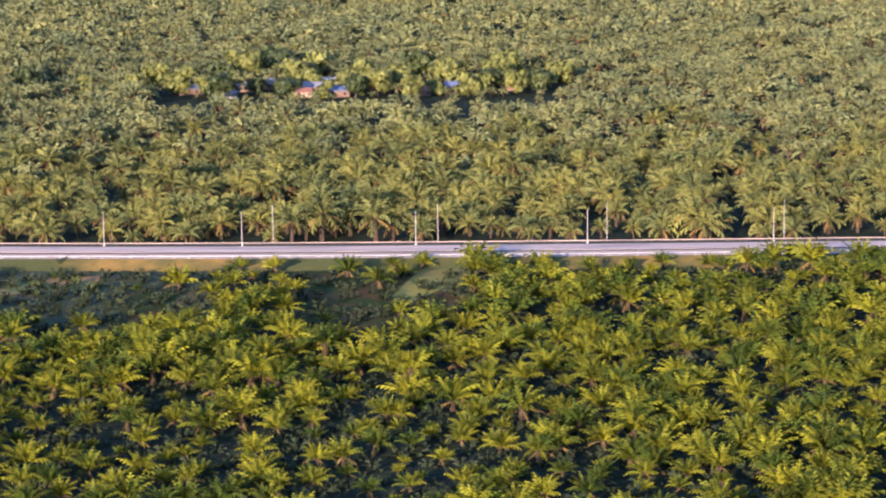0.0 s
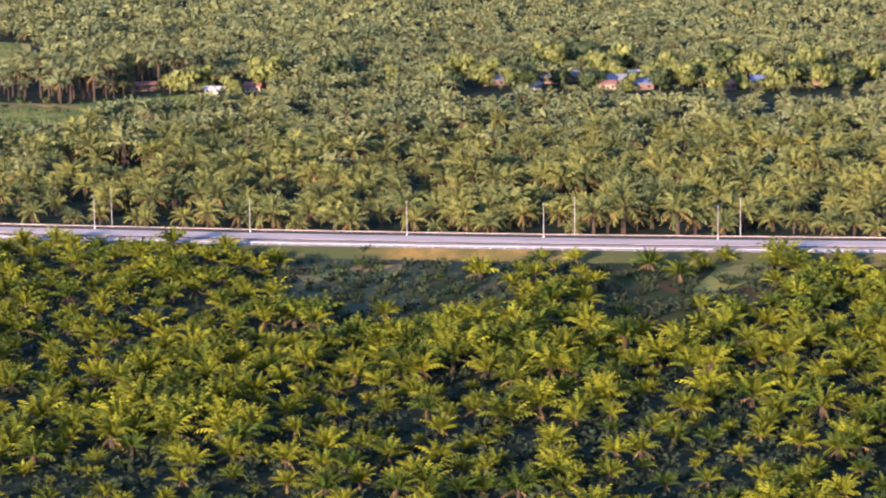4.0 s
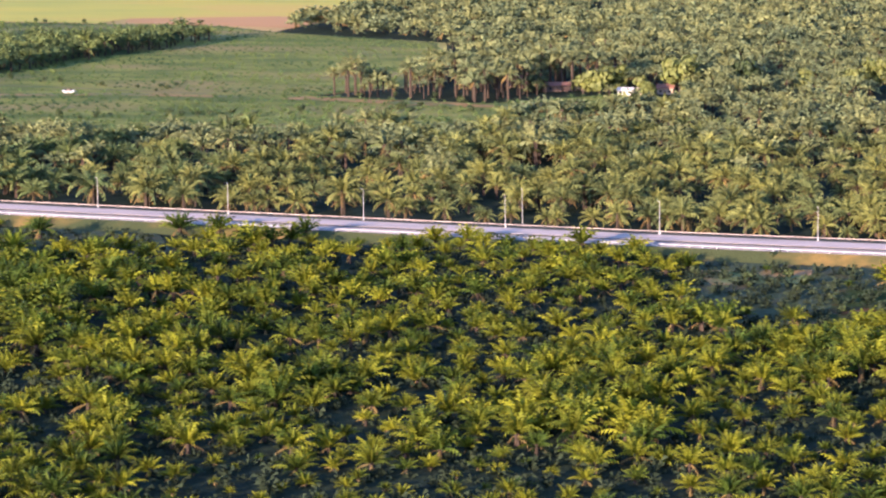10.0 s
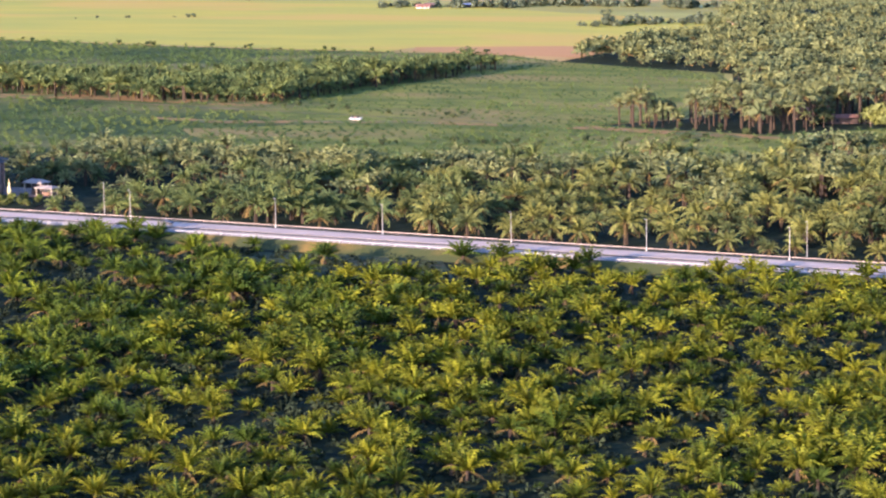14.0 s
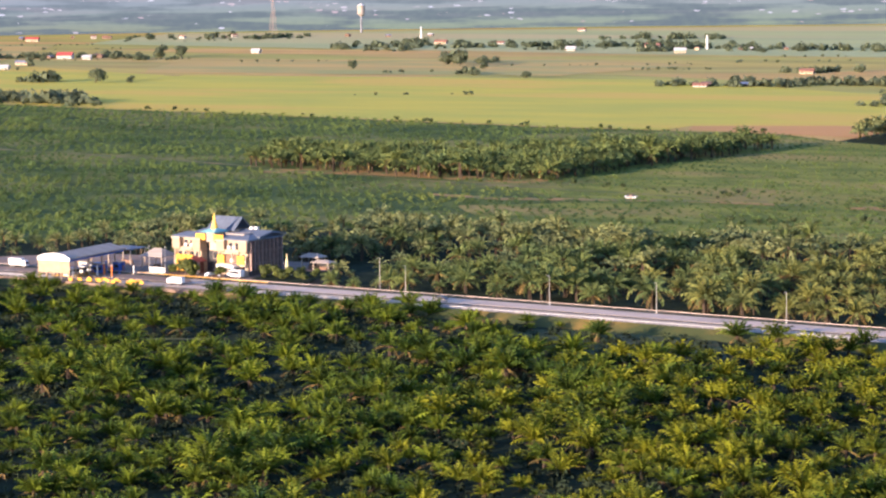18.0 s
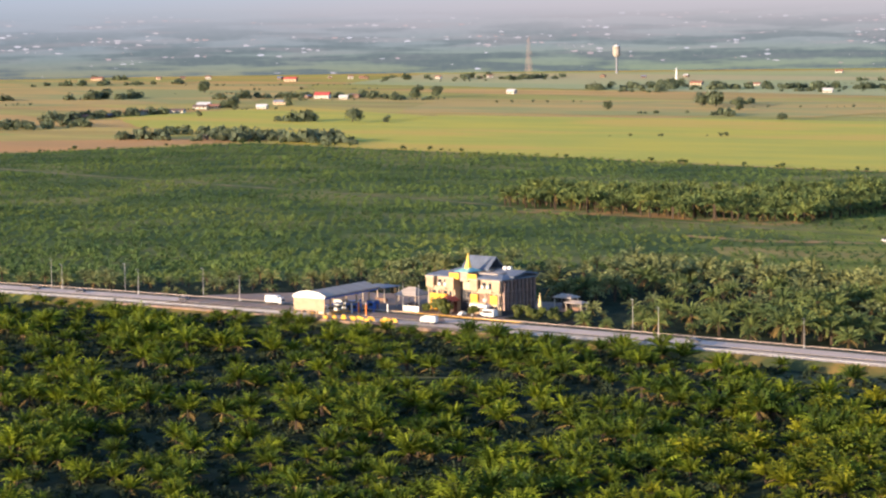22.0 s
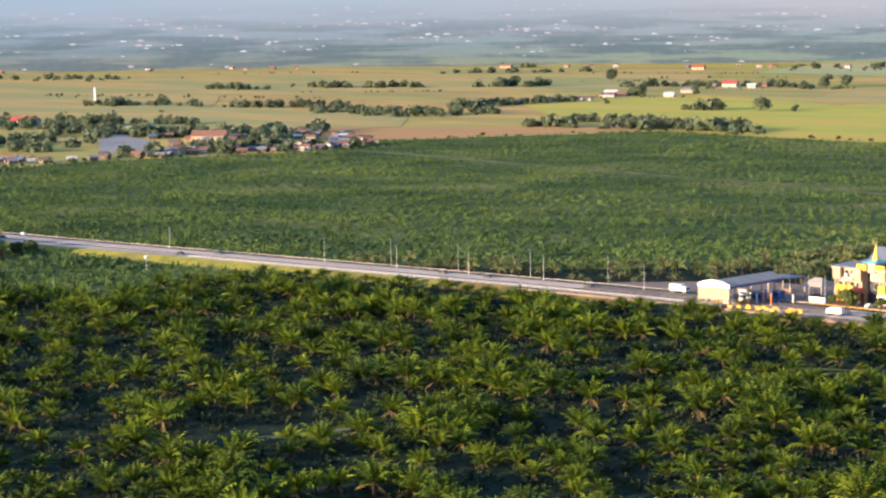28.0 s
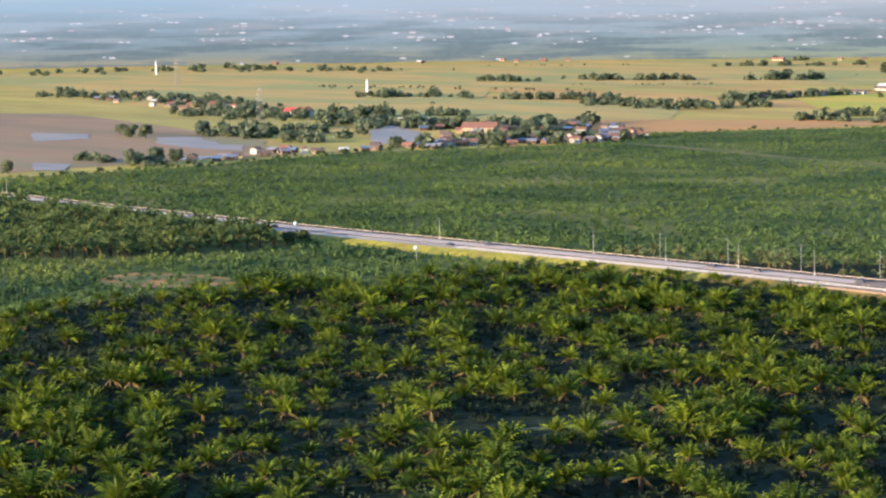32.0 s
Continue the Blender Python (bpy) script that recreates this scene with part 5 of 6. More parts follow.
# lone trees and hedgerows in the fields
for i, (x, y, s) in enumerate(((-1414, 1052, 1.4), (-1423, 1078, 1.2), (-1411, 1086, 1.0), (-1694, 1250, 1.1), (-1669, 1241, 1.3), (-1646, 1238, 1.2), (-1420, 960, 0.9), (-1640, 2190, 1.4), (-1610, 2240, 1.0), (-1900, 2480, 1.6), (-1760, 2370, 1.0), (-1360, 1990, 1.5), (-1330, 2000, 0.8), (-1175, 2340, 1.8), (-1195, 2350, 1.4), (-1150, 2340, 1.2), (-1590, 2450, 1.7),
                                (-1570, 2460, 1.4), (-1250, 2260, 0.9), (-1010, 2140, 0.8), (-1570, 2040, 0.7), (-1120, 2280, 0.8))):
    tree_thing("field_tree", ROUND[i % 4], x, y, s, LEAF_HAZED, "lone dark green tree among the rice fields")


def belt(line, width, every, seed):
    """Spots for trees along a bent line."""
    rng = np.random.default_rng(seed)
    out = []
    for (x0, y0), (x1, y1) in zip(line, line[1:]):
        k = max(1, int(math.hypot(x1 - x0, y1 - y0) / every))
        u = rng.uniform(0, 1, k)
        out.append(np.stack([x0 + (x1 - x0) * u, y0 + (y1 - y0) * u], 1) + rng.normal(0, width, (k, 2)))
    got = np.concatenate(out)
    return got[~inside(got, POND)]


BELTS = [  # line, half width, metres between trees
    ([(-1320, 1700), (-1250, 1745), (-1180, 1712)], 12, 3.5), ([(-1400, 1790), (-1290, 1770)], 9, 4),
    ([(-1740, 1830), (-1600, 1800), (-1560, 1850)], 18, 3), ([(-1650, 1920), (-1640, 2080)], 9, 4.5), ([(-2120, 2200), (-2000, 2260)], 14, 4), ([(-2200, 2150), (-2110, 2120)], 16, 5),
    ([(-2020, 1800), (-1850, 1830), (-1770, 1880)], 10, 5), ([(-1900, 1480), (-1700, 1480), (-1560, 1440)], 16, 3.2), ([(-1660, 1440), (-1540, 1490)], 20, 3), ([(-1420, 1330), (-1330, 1440)], 10, 9), ([(-1560, 1470), (-1400, 1500)], 26, 7),
    ([(-1640, 1300), (-1500, 1285)], 9, 4), ([(-2350, 1640), (-2150, 1640), (-1950, 1580)], 20, 4), ([(-1480, 1060), (-1380, 1075)], 6, 6), ([(-2060, 1230), (-1950, 1300)], 16, 5), ([(-1790, 2360), (-1660, 2440), (-1560, 2400)], 12, 5),
    ([(-790, 2080), (-680, 2130), (-560, 2080), (-480, 2150)], 12, 4), ([(-1500, 2700), (-1150, 2800), (-1000, 2700)], 22, 4), ([(-1000, 2740), (-700, 2760), (-640, 2720)], 20, 5), ([(-800, 2560), (-740, 2560)], 12, 5),
    ([(-2700, 2200), (-2500, 2300)], 30, 7), ([(-1900, 2900), (-1700, 2980)], 25, 7), ([(-1300, 3000), (-1150, 3020)], 20, 7), ([(-2900, 1900), (-2750, 2200)], 40, 9),
    ([(-2250, 2600), (-2100, 2700)], 15, 6), ([(-600, 1860), (-300, 2050)], 12, 5), ([(-900, 2950), (-760, 2960)], 20, 8),
]
spots = np.concatenate([belt(l, w, e, 100 + i) for i, (l, w, e) in enumerate(BELTS)])
scatter("hedgerow_trees", FAR_TREES, spots, np.random.default_rng(4).uniform(0.4, 1.25, len(spots)), [LEAF_HAZED, LEAF_HAZED, BARK], "belts of dark trees between the rice fields", "trees", 11)
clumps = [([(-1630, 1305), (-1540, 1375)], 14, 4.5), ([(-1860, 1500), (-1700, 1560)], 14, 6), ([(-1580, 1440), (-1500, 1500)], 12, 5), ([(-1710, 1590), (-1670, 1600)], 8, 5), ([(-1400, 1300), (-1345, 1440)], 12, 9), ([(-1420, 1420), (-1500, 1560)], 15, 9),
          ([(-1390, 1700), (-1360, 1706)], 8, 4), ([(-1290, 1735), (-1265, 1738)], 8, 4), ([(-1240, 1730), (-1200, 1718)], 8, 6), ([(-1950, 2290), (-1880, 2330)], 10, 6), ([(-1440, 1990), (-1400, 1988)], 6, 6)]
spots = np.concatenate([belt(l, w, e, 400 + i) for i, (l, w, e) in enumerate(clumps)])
scatter("tree_clumps", FAR_TREES, spots, np.random.default_rng(44).uniform(0.6, 1.7, len(spots)), [LEAF_HAZED, LEAF_HAZED, BARK], "clumps of tall trees round the villages", "trees", 15)
# thin hedges and single bushes along the bunds
rb = np.random.default_rng(45)
lines = []
for i in range(34):
    p = rb.uniform((-2700, 1650), (-560, 2950))
    if inside(p[None], [(-1350, 1830), (-560, 1730), (-560, 2900), (-1700, 3000), (-2700, 2400), (-2050, 1650), (-1700, 1620)])[0]:
        a, L = radians(25 + (90 if rb.uniform() < 0.15 else 0)) + rb.normal(0, 0.08), rb.uniform(40, 260)
        lines.append(belt([tuple(p), (p[0] + L * math.cos(a), p[1] + L * math.sin(a))], 2.0, rb.uniform(6, 22), 500 + i))
spots = np.concatenate(lines)
scatter("bund_bushes", BUSHES, spots, rb.uniform(0.25, 1.05, len(spots)), [LEAF_HAZED, LEAF_HAZED, BARK], "thin rows of bushes along the rice bunds", "bushes", 16)
# rough scrub at the young plantation's far edge
spots = np.concatenate([belt([(-1380, 1500), (-1313, 1610), (-1254, 1712), (-1123, 1680), (-898, 1632), (-754, 1600), (-570, 1580)], 5, 15, 300), belt([(-1392, 940), (-1380, 1063), (-1392, 1220), (-1325, 1400)], 4, 7, 301),
                        belt([(-470, 1060), (-383, 1092), (-292, 1125), (-240, 1150)], 7, 6, 302), belt([(-120, 730), (-60, 640)], 16, 4, 303), belt([(-330, 745), (-290, 760)], 10, 4, 304), belt([(-600, 1240), (-380, 1170), (-300, 1150)], 8, 9, 305)])
scatter("scrub_bushes", BUSHES, spots, np.random.default_rng(6).uniform(0.1, 0.95, len(spots)) ** 1.3 + 0.15, [LEAF, LEAF, BARK], "rough bushes along field edges", "bushes", 12)


# ---- houses ----
ROOFS = [material("zinc_roof", (0.26, 0.26, 0.29), (0.18, 0.18, 0.21), 0.5, 0.5, 4), material("rust_roof", (0.30, 0.14, 0.09), (0.22, 0.11, 0.08), 0.8, 0.5, 5), material("blue_roof", (0.16, 0.20, 0.29), (0.12, 0.15, 0.23), 0.5, 0.5, 4),
         material("white_roof", (0.62, 0.60, 0.57), (0.5, 0.48, 0.46), 0.5, 0.5, 4), material("brown_roof", (0.16, 0.11, 0.09), (0.12, 0.09, 0.08), 0.8, 0.5, 5), material("tile_red_roof", (0.50, 0.09, 0.07), (0.40, 0.08, 0.06), 0.7, 0.5, 4)]
ROOF_WORDS = ["grey zinc", "rusty iron", "pale blue", "white", "brown", "bright red"]
WALLS = [material("house_white", (0.52, 0.48, 0.43), (0.42, 0.39, 0.34), 0.8, 0.6, 5), material("house_cream", (0.48, 0.36, 0.24), (0.40, 0.30, 0.20), 0.8, 0.6, 5), material("house_wood", (0.20, 0.13, 0.09), (0.14, 0.09, 0.06), 0.85, 0.8, 5)]
WALL_WORDS = ["white walls", "cream walls", "dark timber walls"]
MADE = {}


def house(x, y, turn, w=9.0, d=7.0, h=3.0, roof=0, wall=0, group="village houses"):
    """A small house: walls, gable roof, door and windows. Alike houses share their meshes."""
    m = pose(x, y, GROUND, 0, 0, turn)
    key = (w, d, h, roof, wall, group)
    if key in MADE:
        return copy_thing(MADE[key], m)
    top = empty("house", m, f"small house with a {ROOF_WORDS[roof]} roof and {WALL_WORDS[wall]}", "house", group)
    bm = boxes((-w / 2, w / 2, -d / 2, d / 2, -0.2, h))
    part("wall", bm, WALLS[wall], top)
    part("roof", gable(-w / 2, w / 2, -d / 2, d / 2, h - 0.05, d * 0.28, "x", 0.7, 0.2), ROOFS[roof], top)
    for sx in (-1, 1):
        g = bmesh.new()
        v = [g.verts.new((sx * (w / 2 - 0.02 - t), yy, zz)) for t in (0, 0.15) for yy, zz in ((-d / 2, h), (d / 2, h), (0, h + d * 0.25))]
        g.faces.new(v[:3]), g.faces.new(v[3:][::-1])
        for i in range(3):
            g.faces.new((v[i], v[(i + 1) % 3], v[3 + (i + 1) % 3], v[3 + i]))
        bmesh.ops.recalc_face_normals(g, faces=g.faces[:])
        part("gable_wall", g, WALLS[wall], top)
    part("door", boxes((-0.5, 0.5, -d / 2 - 0.06, -d / 2 + 0.02, 0, 2.05)), BROWN_WOOD, top)
    for xx in (-w * 0.3, w * 0.3):
        part("window", boxes((xx - 0.6, xx + 0.6, -d / 2 - 0.05, -d / 2 + 0.02, 1.0, 2.1)), GLASS, top)
    MADE[key] = top
    return top


for x, y, t, w, d, h, r, k in ((-115, 1228, 20, 10, 7, 3.0, 2, 2), (-88, 1238, -15, 9, 7, 3.0, 0, 2), (-76, 1250, 10, 13, 8, 3.0, 2, 2), (-70, 1236, 10, 11, 7, 2.8, 2, 0), (-58, 1228, -30, 9, 8, 3.0, 0, 2), (-52, 1224, 40, 8, 6, 2.8, 0, 0), (-50, 1254, 5, 12, 7, 2.8, 3, 2),
                               (-46, 1210, 0, 10, 7, 3.0, 2, 2), (-62, 1208, 15, 7, 6, 2.8, 1, 1), (-95, 1207, 60, 5, 5, 3.0, 0, 0), (-30, 1244, 20, 11, 8, 3.2, 1, 2), (-24, 1256, 0, 9, 7, 3.0, 2, 2), (8, 1222, 10, 12, 8, 3.0, 2, 2), (34, 1232, 65, 16, 7, 3.0, 2, 2), (-8, 1210, 0, 8, 6, 2.8, 1, 2),
                               (-238, 1193, -10, 7, 4, 2.4, 3, 0), (-231, 1196, 70, 4, 4, 3.0, 0, 1), (-221, 1200, 0, 7, 6, 3.0, 1, 1), (-270, 1207, 25, 22, 5, 3.0, 1, 2), (-296, 1222, 10, 9, 7, 3.6, 1, 2), (-287, 1216, 50, 8, 6, 3.0, 1, 2)):
    house(x, y, t, w, d, h, r, k, "houses among the palms")

rh = np.random.default_rng(21)
KINDS = [(6.0, 5.0, 2.6, 0, 2), (7.0, 5.5, 2.8, 1, 2), (6.0, 5.0, 2.6, 2, 2), (6.0, 4.5, 2.6, 3, 2), (7.0, 5.5, 2.8, 4, 2), (6.0, 5.0, 2.6, 4, 1), (6.0, 5.0, 2.6, 1, 1), (7.0, 5.0, 3.6, 1, 0)]


def hamlet(poly, count, turn):
    lo, hi = np.min(poly, 0), np.max(poly, 0)
    placed = []
    while len(placed) < count:
        p = rh.uniform(lo, hi)
        if inside(p[None], poly)[0] and not inside(p[None], POND)[0] and all(math.hypot(*(p - q)) > 7.5 for q in placed):
            placed.append(p)
            house(p[0], p[1], turn + rh.normal(0, 14) + (90 if rh.uniform() < 0.3 else 0), *KINDS[rh.integers(len(KINDS))])


hamlet([(-1400, 1215), (-1425, 1262), (-1420, 1330), (-1385, 1430), (-1345, 1470), (-1330, 1410), (-1372, 1300), (-1398, 1215)], 45, 40)
hamlet([(-1385, 1299), (-1322, 1405), (-1345, 1485), (-1500, 1580), (-1600, 1500), (-1560, 1440), (-1470, 1375)], 105, 40)
hamlet([(-1400, 1090), (-1425, 1090), (-1445, 1200), (-1405, 1215)], 16, 40)
hamlet([(-1600, 1480), (-1660, 1470), (-1680, 1500), (-1610, 1520)], 7, 20)
hamlet([(-2260, 1590), (-2100, 1560), (-1900, 1500), (-1780, 1500), (-1790, 1540), (-1950, 1580), (-2200, 1650)], 30, 30)
hamlet([(-1662, 1915), (-1640, 1915), (-1635, 2075), (-1660, 2080)], 9, 80)
hamlet([(-1330, 1720), (-1250, 1735), (-1240, 1750), (-1320, 1745)], 4, 10)
hamlet([(-1700, 2390), (-1640, 2430), (-1660, 2450), (-1720, 2420)], 4, 20)
hamlet([(-820, 2060), (-770, 2060), (-770, 2085), (-820, 2085)], 3, 10)
hamlet([(-680, 2580), (-760, 2600), (-770, 2630), (-690, 2610)], 3, 10)
hamlet([(-1150, 2680), (-980, 2720), (-980, 2740), (-1150, 2700)], 5, 10)
hamlet([(-3000, 2350), (-2600, 2700), (-2550, 2640), (-2900, 2300)], 14, 30)
hamlet([(-2300, 2850), (-1500, 3080), (-1500, 3040), (-2250, 2800)], 16, 20)
for x, y, t, w, d, h, r, k in ((-1682, 2405, 20, 16, 12, 5.0, 5, 0), (-1540, 2566, 10, 9, 8, 4.0, 3, 0), (-1490, 1440, 35, 26, 14, 5.5, 1, 1), (-1800, 1520, 20, 24, 12, 5.0, 5, 0), (-735, 2585, 20, 16, 12, 6.0, 3, 1), (-790, 2600, 20, 18, 12, 5.0, 1, 1),
                               (-1674, 2184, 20, 13, 9, 4.5, 3, 0), (-1629, 2083, 15, 14, 7, 3.6, 4, 0), (-1596, 2177, 20, 10, 8, 4.0, 3, 0), (-1640, 2270, 10, 14, 8, 3.6, 0, 1), (-1655, 2175, 20, 12, 7, 3.5, 1, 1), (-1645, 2392, 20, 9, 7, 4.0, 3, 0),
                               (-1444, 2826, 10, 14, 9, 4.0, 1, 1), (-1376, 2837, 10, 16, 6, 2.8, 1, 0), (-1210, 2677, 15, 10, 8, 4.0, 3, 0), (-1156, 2777, 10, 16, 8, 3.5, 1, 1), (-1070, 2645, 20, 12, 9, 4.5, 3, 1), (-812, 2050, 15, 11, 7, 2.6, 1, 0), (-799, 2272, 10, 12, 8, 3.5, 1, 1), (-1448, 3239, 10, 9, 7, 3.5, 1, 0), (-508, 1888, 10, 10, 8, 4.0, 1, 1), (-2020, 2818, 20, 16, 9, 4.5, 5, 1), (-2311, 2785, 15, 16, 8, 3.5, 1, 1), (-1660, 2160, 20, 14, 7, 3.4, 4, 0)):
    house(x, y, t, w, d, h * 0.75, r, k, "larger houses in the fields")
house(-497, 1167, 5, 4.4, 2.0, 1.0, 3, 0, "field shed")


def tower(name, x, y, h, w, mat, label, category):
    """A lattice mast: four legs and rings of cross bars."""
    top = empty(name, pose(x, y, GROUND), label, category)
    for sx in (-1, 1):
        for sy in (-1, 1):
            bm = bmesh.new()
            a, b = Vector((sx * w / 2, sy * w / 2, -0.3)), Vector((sx * w * 0.1, sy * w * 0.1, h))
            m = (b - a).to_track_quat("Z", "Y").to_matrix().to_4x4()
            bmesh.ops.create_cone(bm, cap_ends=True, segments=5, radius1=0.22, radius2=0.12, depth=(b - a).length, matrix=Matrix.Translation((a + b) / 2) @ m)
            part("leg", bm, mat, top)
    for i in range(1, 9):
        s = w / 2 + (w * 0.1 - w / 2) * i / 9
        z = h * i / 9
        part("brace", boxes((-s, s, -s - 0.06, -s + 0.06, z - 0.1, z + 0.1), (-s, s, s - 0.06, s + 0.06, z - 0.1, z + 0.1), (-s - 0.06, -s + 0.06, -s, s, z - 0.1, z + 0.1), (s - 0.06, s + 0.06, -s, s, z - 0.1, z + 0.1)), mat, top)
    return top


PYLON = material("weathered_steel", (0.22, 0.205, 0.19), (0.16, 0.15, 0.145), 0.6, 0.5, 3)
RUST = material("faded_red_lattice", (0.45, 0.28, 0.20), (0.36, 0.24, 0.19), 0.7, 0.3, 3)
mast = tower("radio_mast", -1850, 3128, 48, 7, RUST, "tall faded red lattice radio mast", "mast")
for x, y, h in ((-1658, 1360, 34), (-2000, 1330, 30), (-1480, 985, 22), (-2400, 1850, 30)):
    p = tower("power_pylon", x, y, h, 6, PYLON, "grey lattice power pylon in the fields", "pylon")
    for z, s in ((0.72, 5.0), (0.84, 4.2), (0.95, 3.0)):
        part("cross_arm", boxes((-s, s, -0.2, 0.2, h * z - 0.2, h * z + 0.25)), PYLON, p)


def minaret(x, y, h):
    top = empty("minaret", pose(x, y, GROUND), "slender white minaret with a small dome", "minaret")
    part("shaft", tubes((0, 0, -0.3, h * 0.7, h * 0.085, h * 0.07), sides=10), WHITE, top)
    part("gallery", tubes((0, 0, h * 0.7, h * 0.74, h * 0.11, h * 0.11), sides=10), WHITE, top)
    part("lantern", tubes((0, 0, h * 0.74, h * 0.86, h * 0.06, h * 0.05), sides=10), WHITE, top)
    part("dome", tubes((0, 0, h * 0.86, h, h * 0.065, 0.05), sides=10), WHITE, top)
    return top


# a pale water tower before the far town, its shaft greyed for haze
wt = empty("water_tower", pose(-1731, 3156, GROUND), "tall cream water tower with a broad tank", "water tower")
part("shaft", tubes((0, 0, -0.3, 22, 1.5, 1.1), sides=12), ROOFS[0], wt, "shaft greyed to blend into the haze")
part("tank", tubes((0, 0, 22, 25, 2.4, 5.0), (0, 0, 25, 36, 5.0, 5.0), sides=12), GREY_ROOF, wt)
part("cap", tubes((0, 0, 36, 39, 5.3, 0.4), sides=12), ROOFS[3], wt)
minaret(-1554, 2987, 15)
minaret(-2085, 1854, 15)
minaret(-1075, 2735, 16)
minaret(-2700, 2050, 18)
# two white globes on short poles below the highway
for x, y, z in ((-945, 795, 9.0), (-842, 775, 6.0)):
    g = empty("tank_on_pole", pose(x, y, GROUND), "small white round tank on a pole", "tank")
    bm = bmesh.new()
    bmesh.ops.create_icosphere(bm, subdivisions=2, radius=1.0, matrix=Matrix.Translation((0, 0, z)) @ Matrix.Diagonal((1, 1, 0.85, 1)))
    part("tank", bm, WHITE, g)
    part("pole", tubes((0, 0, -0.3, z - 0.6, 0.14)), STEEL, g)

# clumps of trees round the lone farmsteads
spots = np.concatenate([belt([(x - 26, y + 6), (x + 26, y + 14)], 7, e, 700 + i) for i, (x, y, e) in enumerate(((-830, 2060, 3.2), (-770, 2062, 3.2), (-1156, 2786, 4), (-1110, 2665, 4), (-1240, 2690, 5), (-1412, 2628, 7), (-1200, 2398, 5), (-1660, 2186, 7), (-2311, 2795, 5), (-508, 1898, 5), (-1470, 2840, 5), (-799, 2284, 4), (-1090, 2190, 9)))])
scatter("farm_trees", FAR_TREES, spots, np.random.default_rng(71).uniform(0.35, 1.1, len(spots)), [LEAF_HAZED, LEAF_HAZED, BARK], "small groups of trees round lone farms", "trees", 19)

# ---- far distance ----


def backdrop():
    """The hazy plain and town beyond the fields: a plain glowing ring far behind all the rest."""
    R, top = 3720.0, 150.0
    a = np.radians(np.linspace(-40, 95, 90))
    v = np.concatenate([np.stack([-np.sin(a) * R, np.cos(a) * R, np.full(len(a), z)], 1) for z in (GROUND - 1, top)])
    n = len(a)
    i = np.arange(n - 1)
    m = bpy.data.materials.new("far_haze")
    m.use_nodes = True
    nd, l = m.node_tree.nodes, m.node_tree.links
    nd.remove(nd["Principled BSDF"])
    geo, sep = nd.new("ShaderNodeNewGeometry"), nd.new("ShaderNodeSeparateXYZ")
    l.new(geo.outputs["Position"], sep.inputs[0])

    def math_node(op, x, y=None, clamp=False):
        k = nd.new("ShaderNodeMath")
        k.operation, k.use_clamp = op, clamp
        for s, val in zip(k.inputs, (x, y)):
            if val is None:
                continue
            if isinstance(val, (int, float)):
                s.default_value = val
            else:
                l.new(val, s)
        return k.outputs[0]

    def ramp(fac, stops):
        r = nd.new("ShaderNodeValToRGB")
        fill_ramp(r, stops)
        l.new(fac, r.inputs[0])
        return r.outputs[0]

    def mix(fac, x, y):
        k = nd.new("ShaderNodeMix")
        k.data_type = "RGBA"
        l.new(fac, k.inputs["Factor"])
        for s, val in ((k.inputs["A"], x), (k.inputs["B"], y)):
            if isinstance(val, tuple):
                s.default_value = (*val, 1)
            else:
                l.new(val, s)
        return k.outputs["Result"]

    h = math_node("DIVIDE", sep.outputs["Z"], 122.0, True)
    around = math_node("MULTIPLY", math_node("ARCTAN2", math_node("MULTIPLY", sep.outputs["X"], -1.0), sep.outputs["Y"]), R)
    comb = nd.new("ShaderNodeCombineXYZ")
    l.new(around, comb.inputs[0])
    l.new(sep.outputs["Z"], comb.inputs[1])

    def cloud(sx, sz, lo, hi, detail=5.0):
        mp, tex, rg = nd.new("ShaderNodeMapping"), nd.new("ShaderNodeTexNoise"), nd.new("ShaderNodeMapRange")
        mp.inputs["Scale"].default_value = (sx, sz, 1)
        tex.inputs["Scale"].default_value, tex.inputs["Detail"].default_value = 1.0, detail
        rg.inputs["From Min"].default_value, rg.inputs["From Max"].default_value = lo, hi
        l.new(comb.outputs[0], mp.inputs[0])
        l.new(mp.outputs[0], tex.inputs["Vector"])
        l.new(tex.outputs["Fac"], rg.inputs["Value"])
        return rg.outputs[0]

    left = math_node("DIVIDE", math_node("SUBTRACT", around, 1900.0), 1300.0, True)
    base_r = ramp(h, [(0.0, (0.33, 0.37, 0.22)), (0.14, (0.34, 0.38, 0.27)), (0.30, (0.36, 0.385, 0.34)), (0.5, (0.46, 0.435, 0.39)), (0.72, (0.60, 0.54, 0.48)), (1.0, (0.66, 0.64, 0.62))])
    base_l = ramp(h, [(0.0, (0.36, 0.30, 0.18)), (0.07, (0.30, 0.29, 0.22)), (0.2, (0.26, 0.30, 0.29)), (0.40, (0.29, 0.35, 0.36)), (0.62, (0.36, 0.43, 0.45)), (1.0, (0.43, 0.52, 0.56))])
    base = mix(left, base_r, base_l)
    # a warm veil of mist painted over the town
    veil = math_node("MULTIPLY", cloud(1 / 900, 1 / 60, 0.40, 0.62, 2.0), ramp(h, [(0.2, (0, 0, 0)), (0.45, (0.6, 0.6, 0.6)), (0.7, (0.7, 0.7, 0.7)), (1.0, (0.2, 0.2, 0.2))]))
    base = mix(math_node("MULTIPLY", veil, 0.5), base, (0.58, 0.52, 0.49))
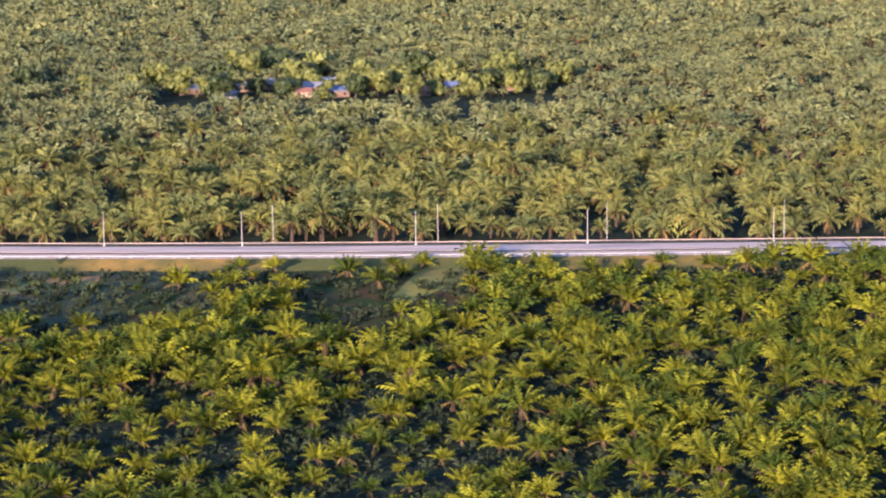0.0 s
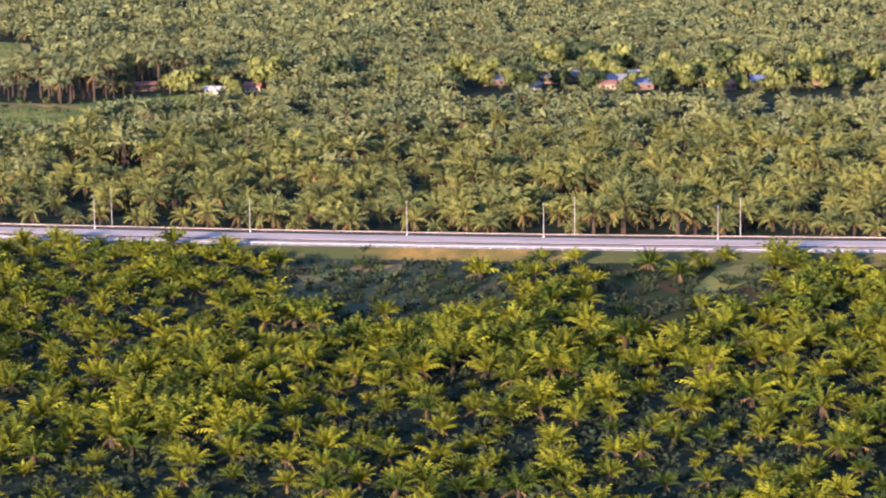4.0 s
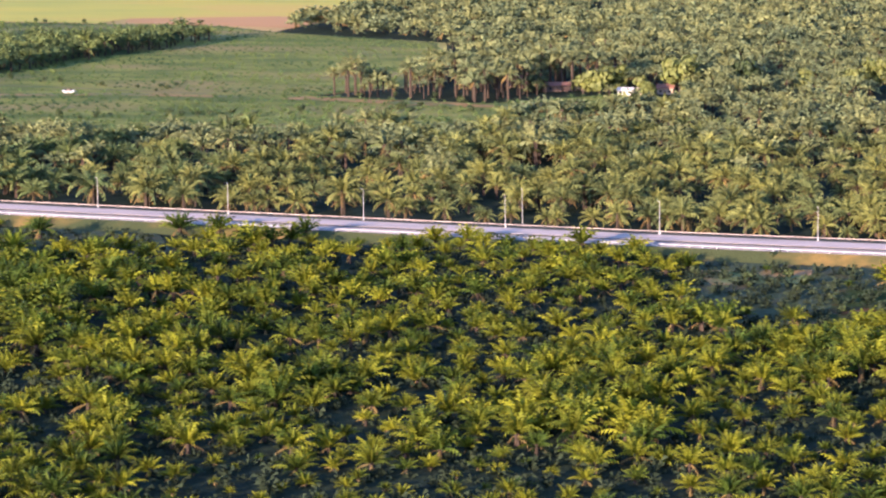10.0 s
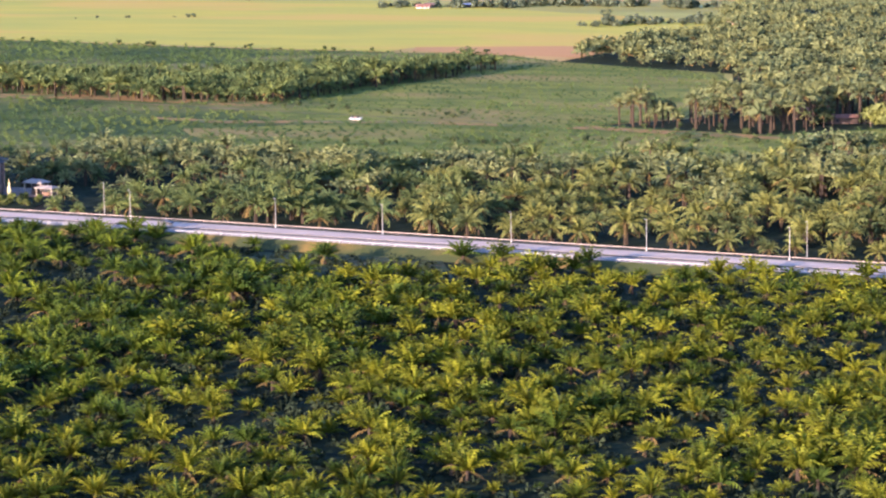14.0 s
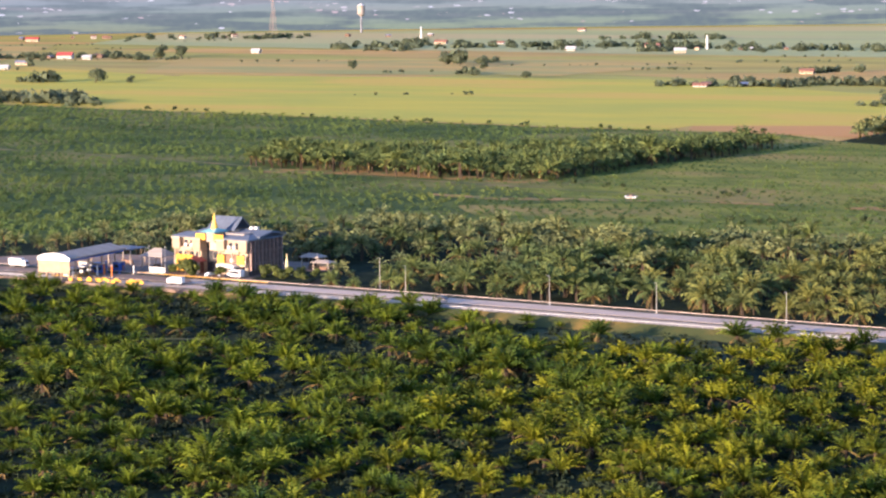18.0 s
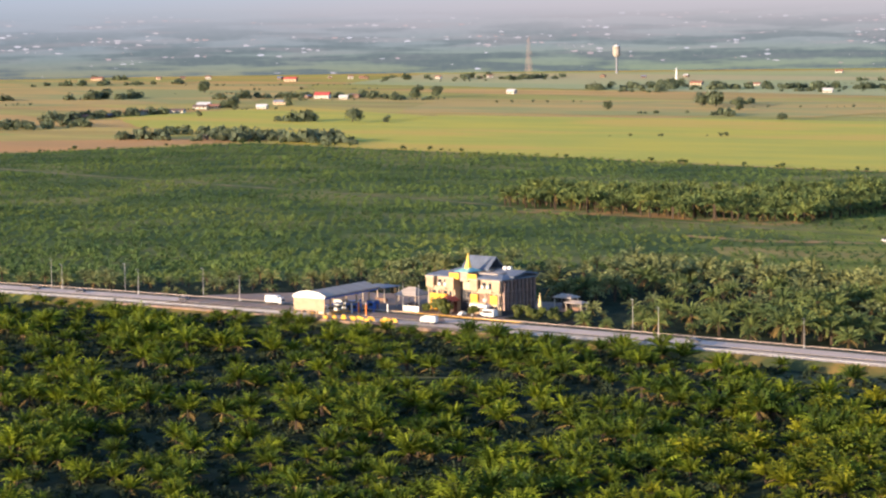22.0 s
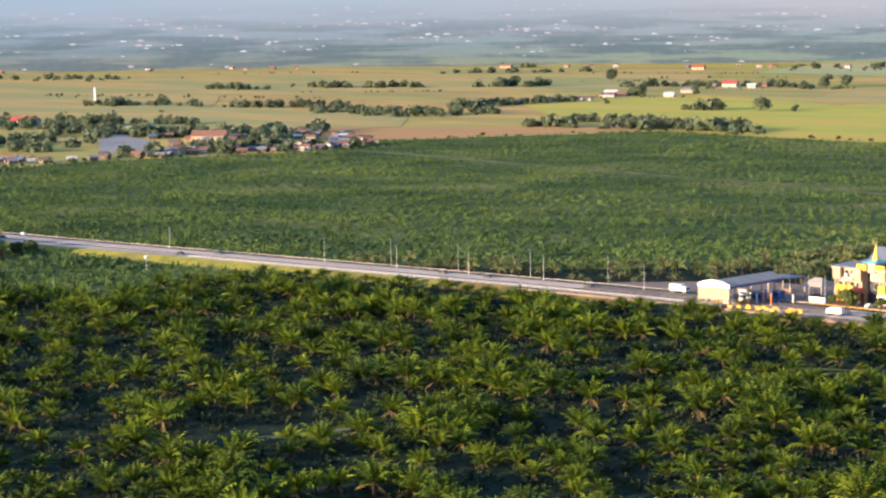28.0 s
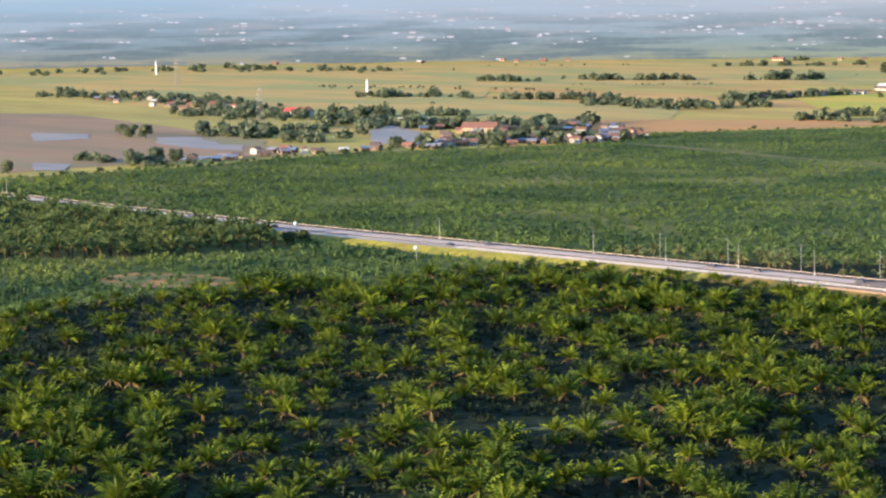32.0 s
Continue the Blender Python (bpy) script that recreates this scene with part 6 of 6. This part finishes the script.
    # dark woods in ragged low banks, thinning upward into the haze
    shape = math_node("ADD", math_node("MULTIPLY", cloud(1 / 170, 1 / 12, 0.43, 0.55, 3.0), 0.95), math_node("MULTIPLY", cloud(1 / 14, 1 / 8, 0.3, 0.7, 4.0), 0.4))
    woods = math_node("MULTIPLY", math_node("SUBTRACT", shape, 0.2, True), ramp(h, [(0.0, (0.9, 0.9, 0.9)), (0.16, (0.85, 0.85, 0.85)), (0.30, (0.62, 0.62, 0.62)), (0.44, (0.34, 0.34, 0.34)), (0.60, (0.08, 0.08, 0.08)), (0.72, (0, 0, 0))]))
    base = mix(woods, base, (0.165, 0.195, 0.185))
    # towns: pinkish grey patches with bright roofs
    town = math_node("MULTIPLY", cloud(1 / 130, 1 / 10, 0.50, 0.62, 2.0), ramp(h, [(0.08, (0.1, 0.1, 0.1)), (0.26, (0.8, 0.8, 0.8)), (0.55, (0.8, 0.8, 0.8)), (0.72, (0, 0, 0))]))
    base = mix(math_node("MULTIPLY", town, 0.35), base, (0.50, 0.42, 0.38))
    mp, wh = nd.new("ShaderNodeMapping"), nd.new("ShaderNodeTexVoronoi")
    mp.inputs["Scale"].default_value = (1 / 11, 1 / 3.2, 1)
    l.new(comb.outputs[0], mp.inputs[0])
    wh.voronoi_dimensions = "2D"
    wh.inputs["Scale"].default_value = 1.0
    l.new(mp.outputs[0], wh.inputs["Vector"])
    pickc = nd.new("ShaderNodeSeparateColor")
    l.new(wh.outputs["Color"], pickc.inputs[0])
    lucky = math_node("GREATER_THAN", pickc.outputs[0], math_node("SUBTRACT", 0.994, math_node("MULTIPLY", town, 0.5)))
    close = math_node("LESS_THAN", wh.outputs["Distance"], math_node("MULTIPLY", pickc.outputs[1], 0.5))
    spot = math_node("MULTIPLY", math_node("MULTIPLY", lucky, close), ramp(h, [(0.0, (0.75, 0.75, 0.75)), (0.45, (0.65, 0.65, 0.65)), (0.62, (0.25, 0.25, 0.25)), (0.74, (0, 0, 0))]))
    roofs = ramp(pickc.outputs[2], [(0.0, (0.95, 0.86, 0.80)), (0.5, (0.80, 0.66, 0.58)), (0.75, (0.70, 0.46, 0.38)), (1.0, (0.95, 0.88, 0.84))])
    base = mix(spot, base, roofs)
    # the ring glows by itself, with the haze painted into its colours
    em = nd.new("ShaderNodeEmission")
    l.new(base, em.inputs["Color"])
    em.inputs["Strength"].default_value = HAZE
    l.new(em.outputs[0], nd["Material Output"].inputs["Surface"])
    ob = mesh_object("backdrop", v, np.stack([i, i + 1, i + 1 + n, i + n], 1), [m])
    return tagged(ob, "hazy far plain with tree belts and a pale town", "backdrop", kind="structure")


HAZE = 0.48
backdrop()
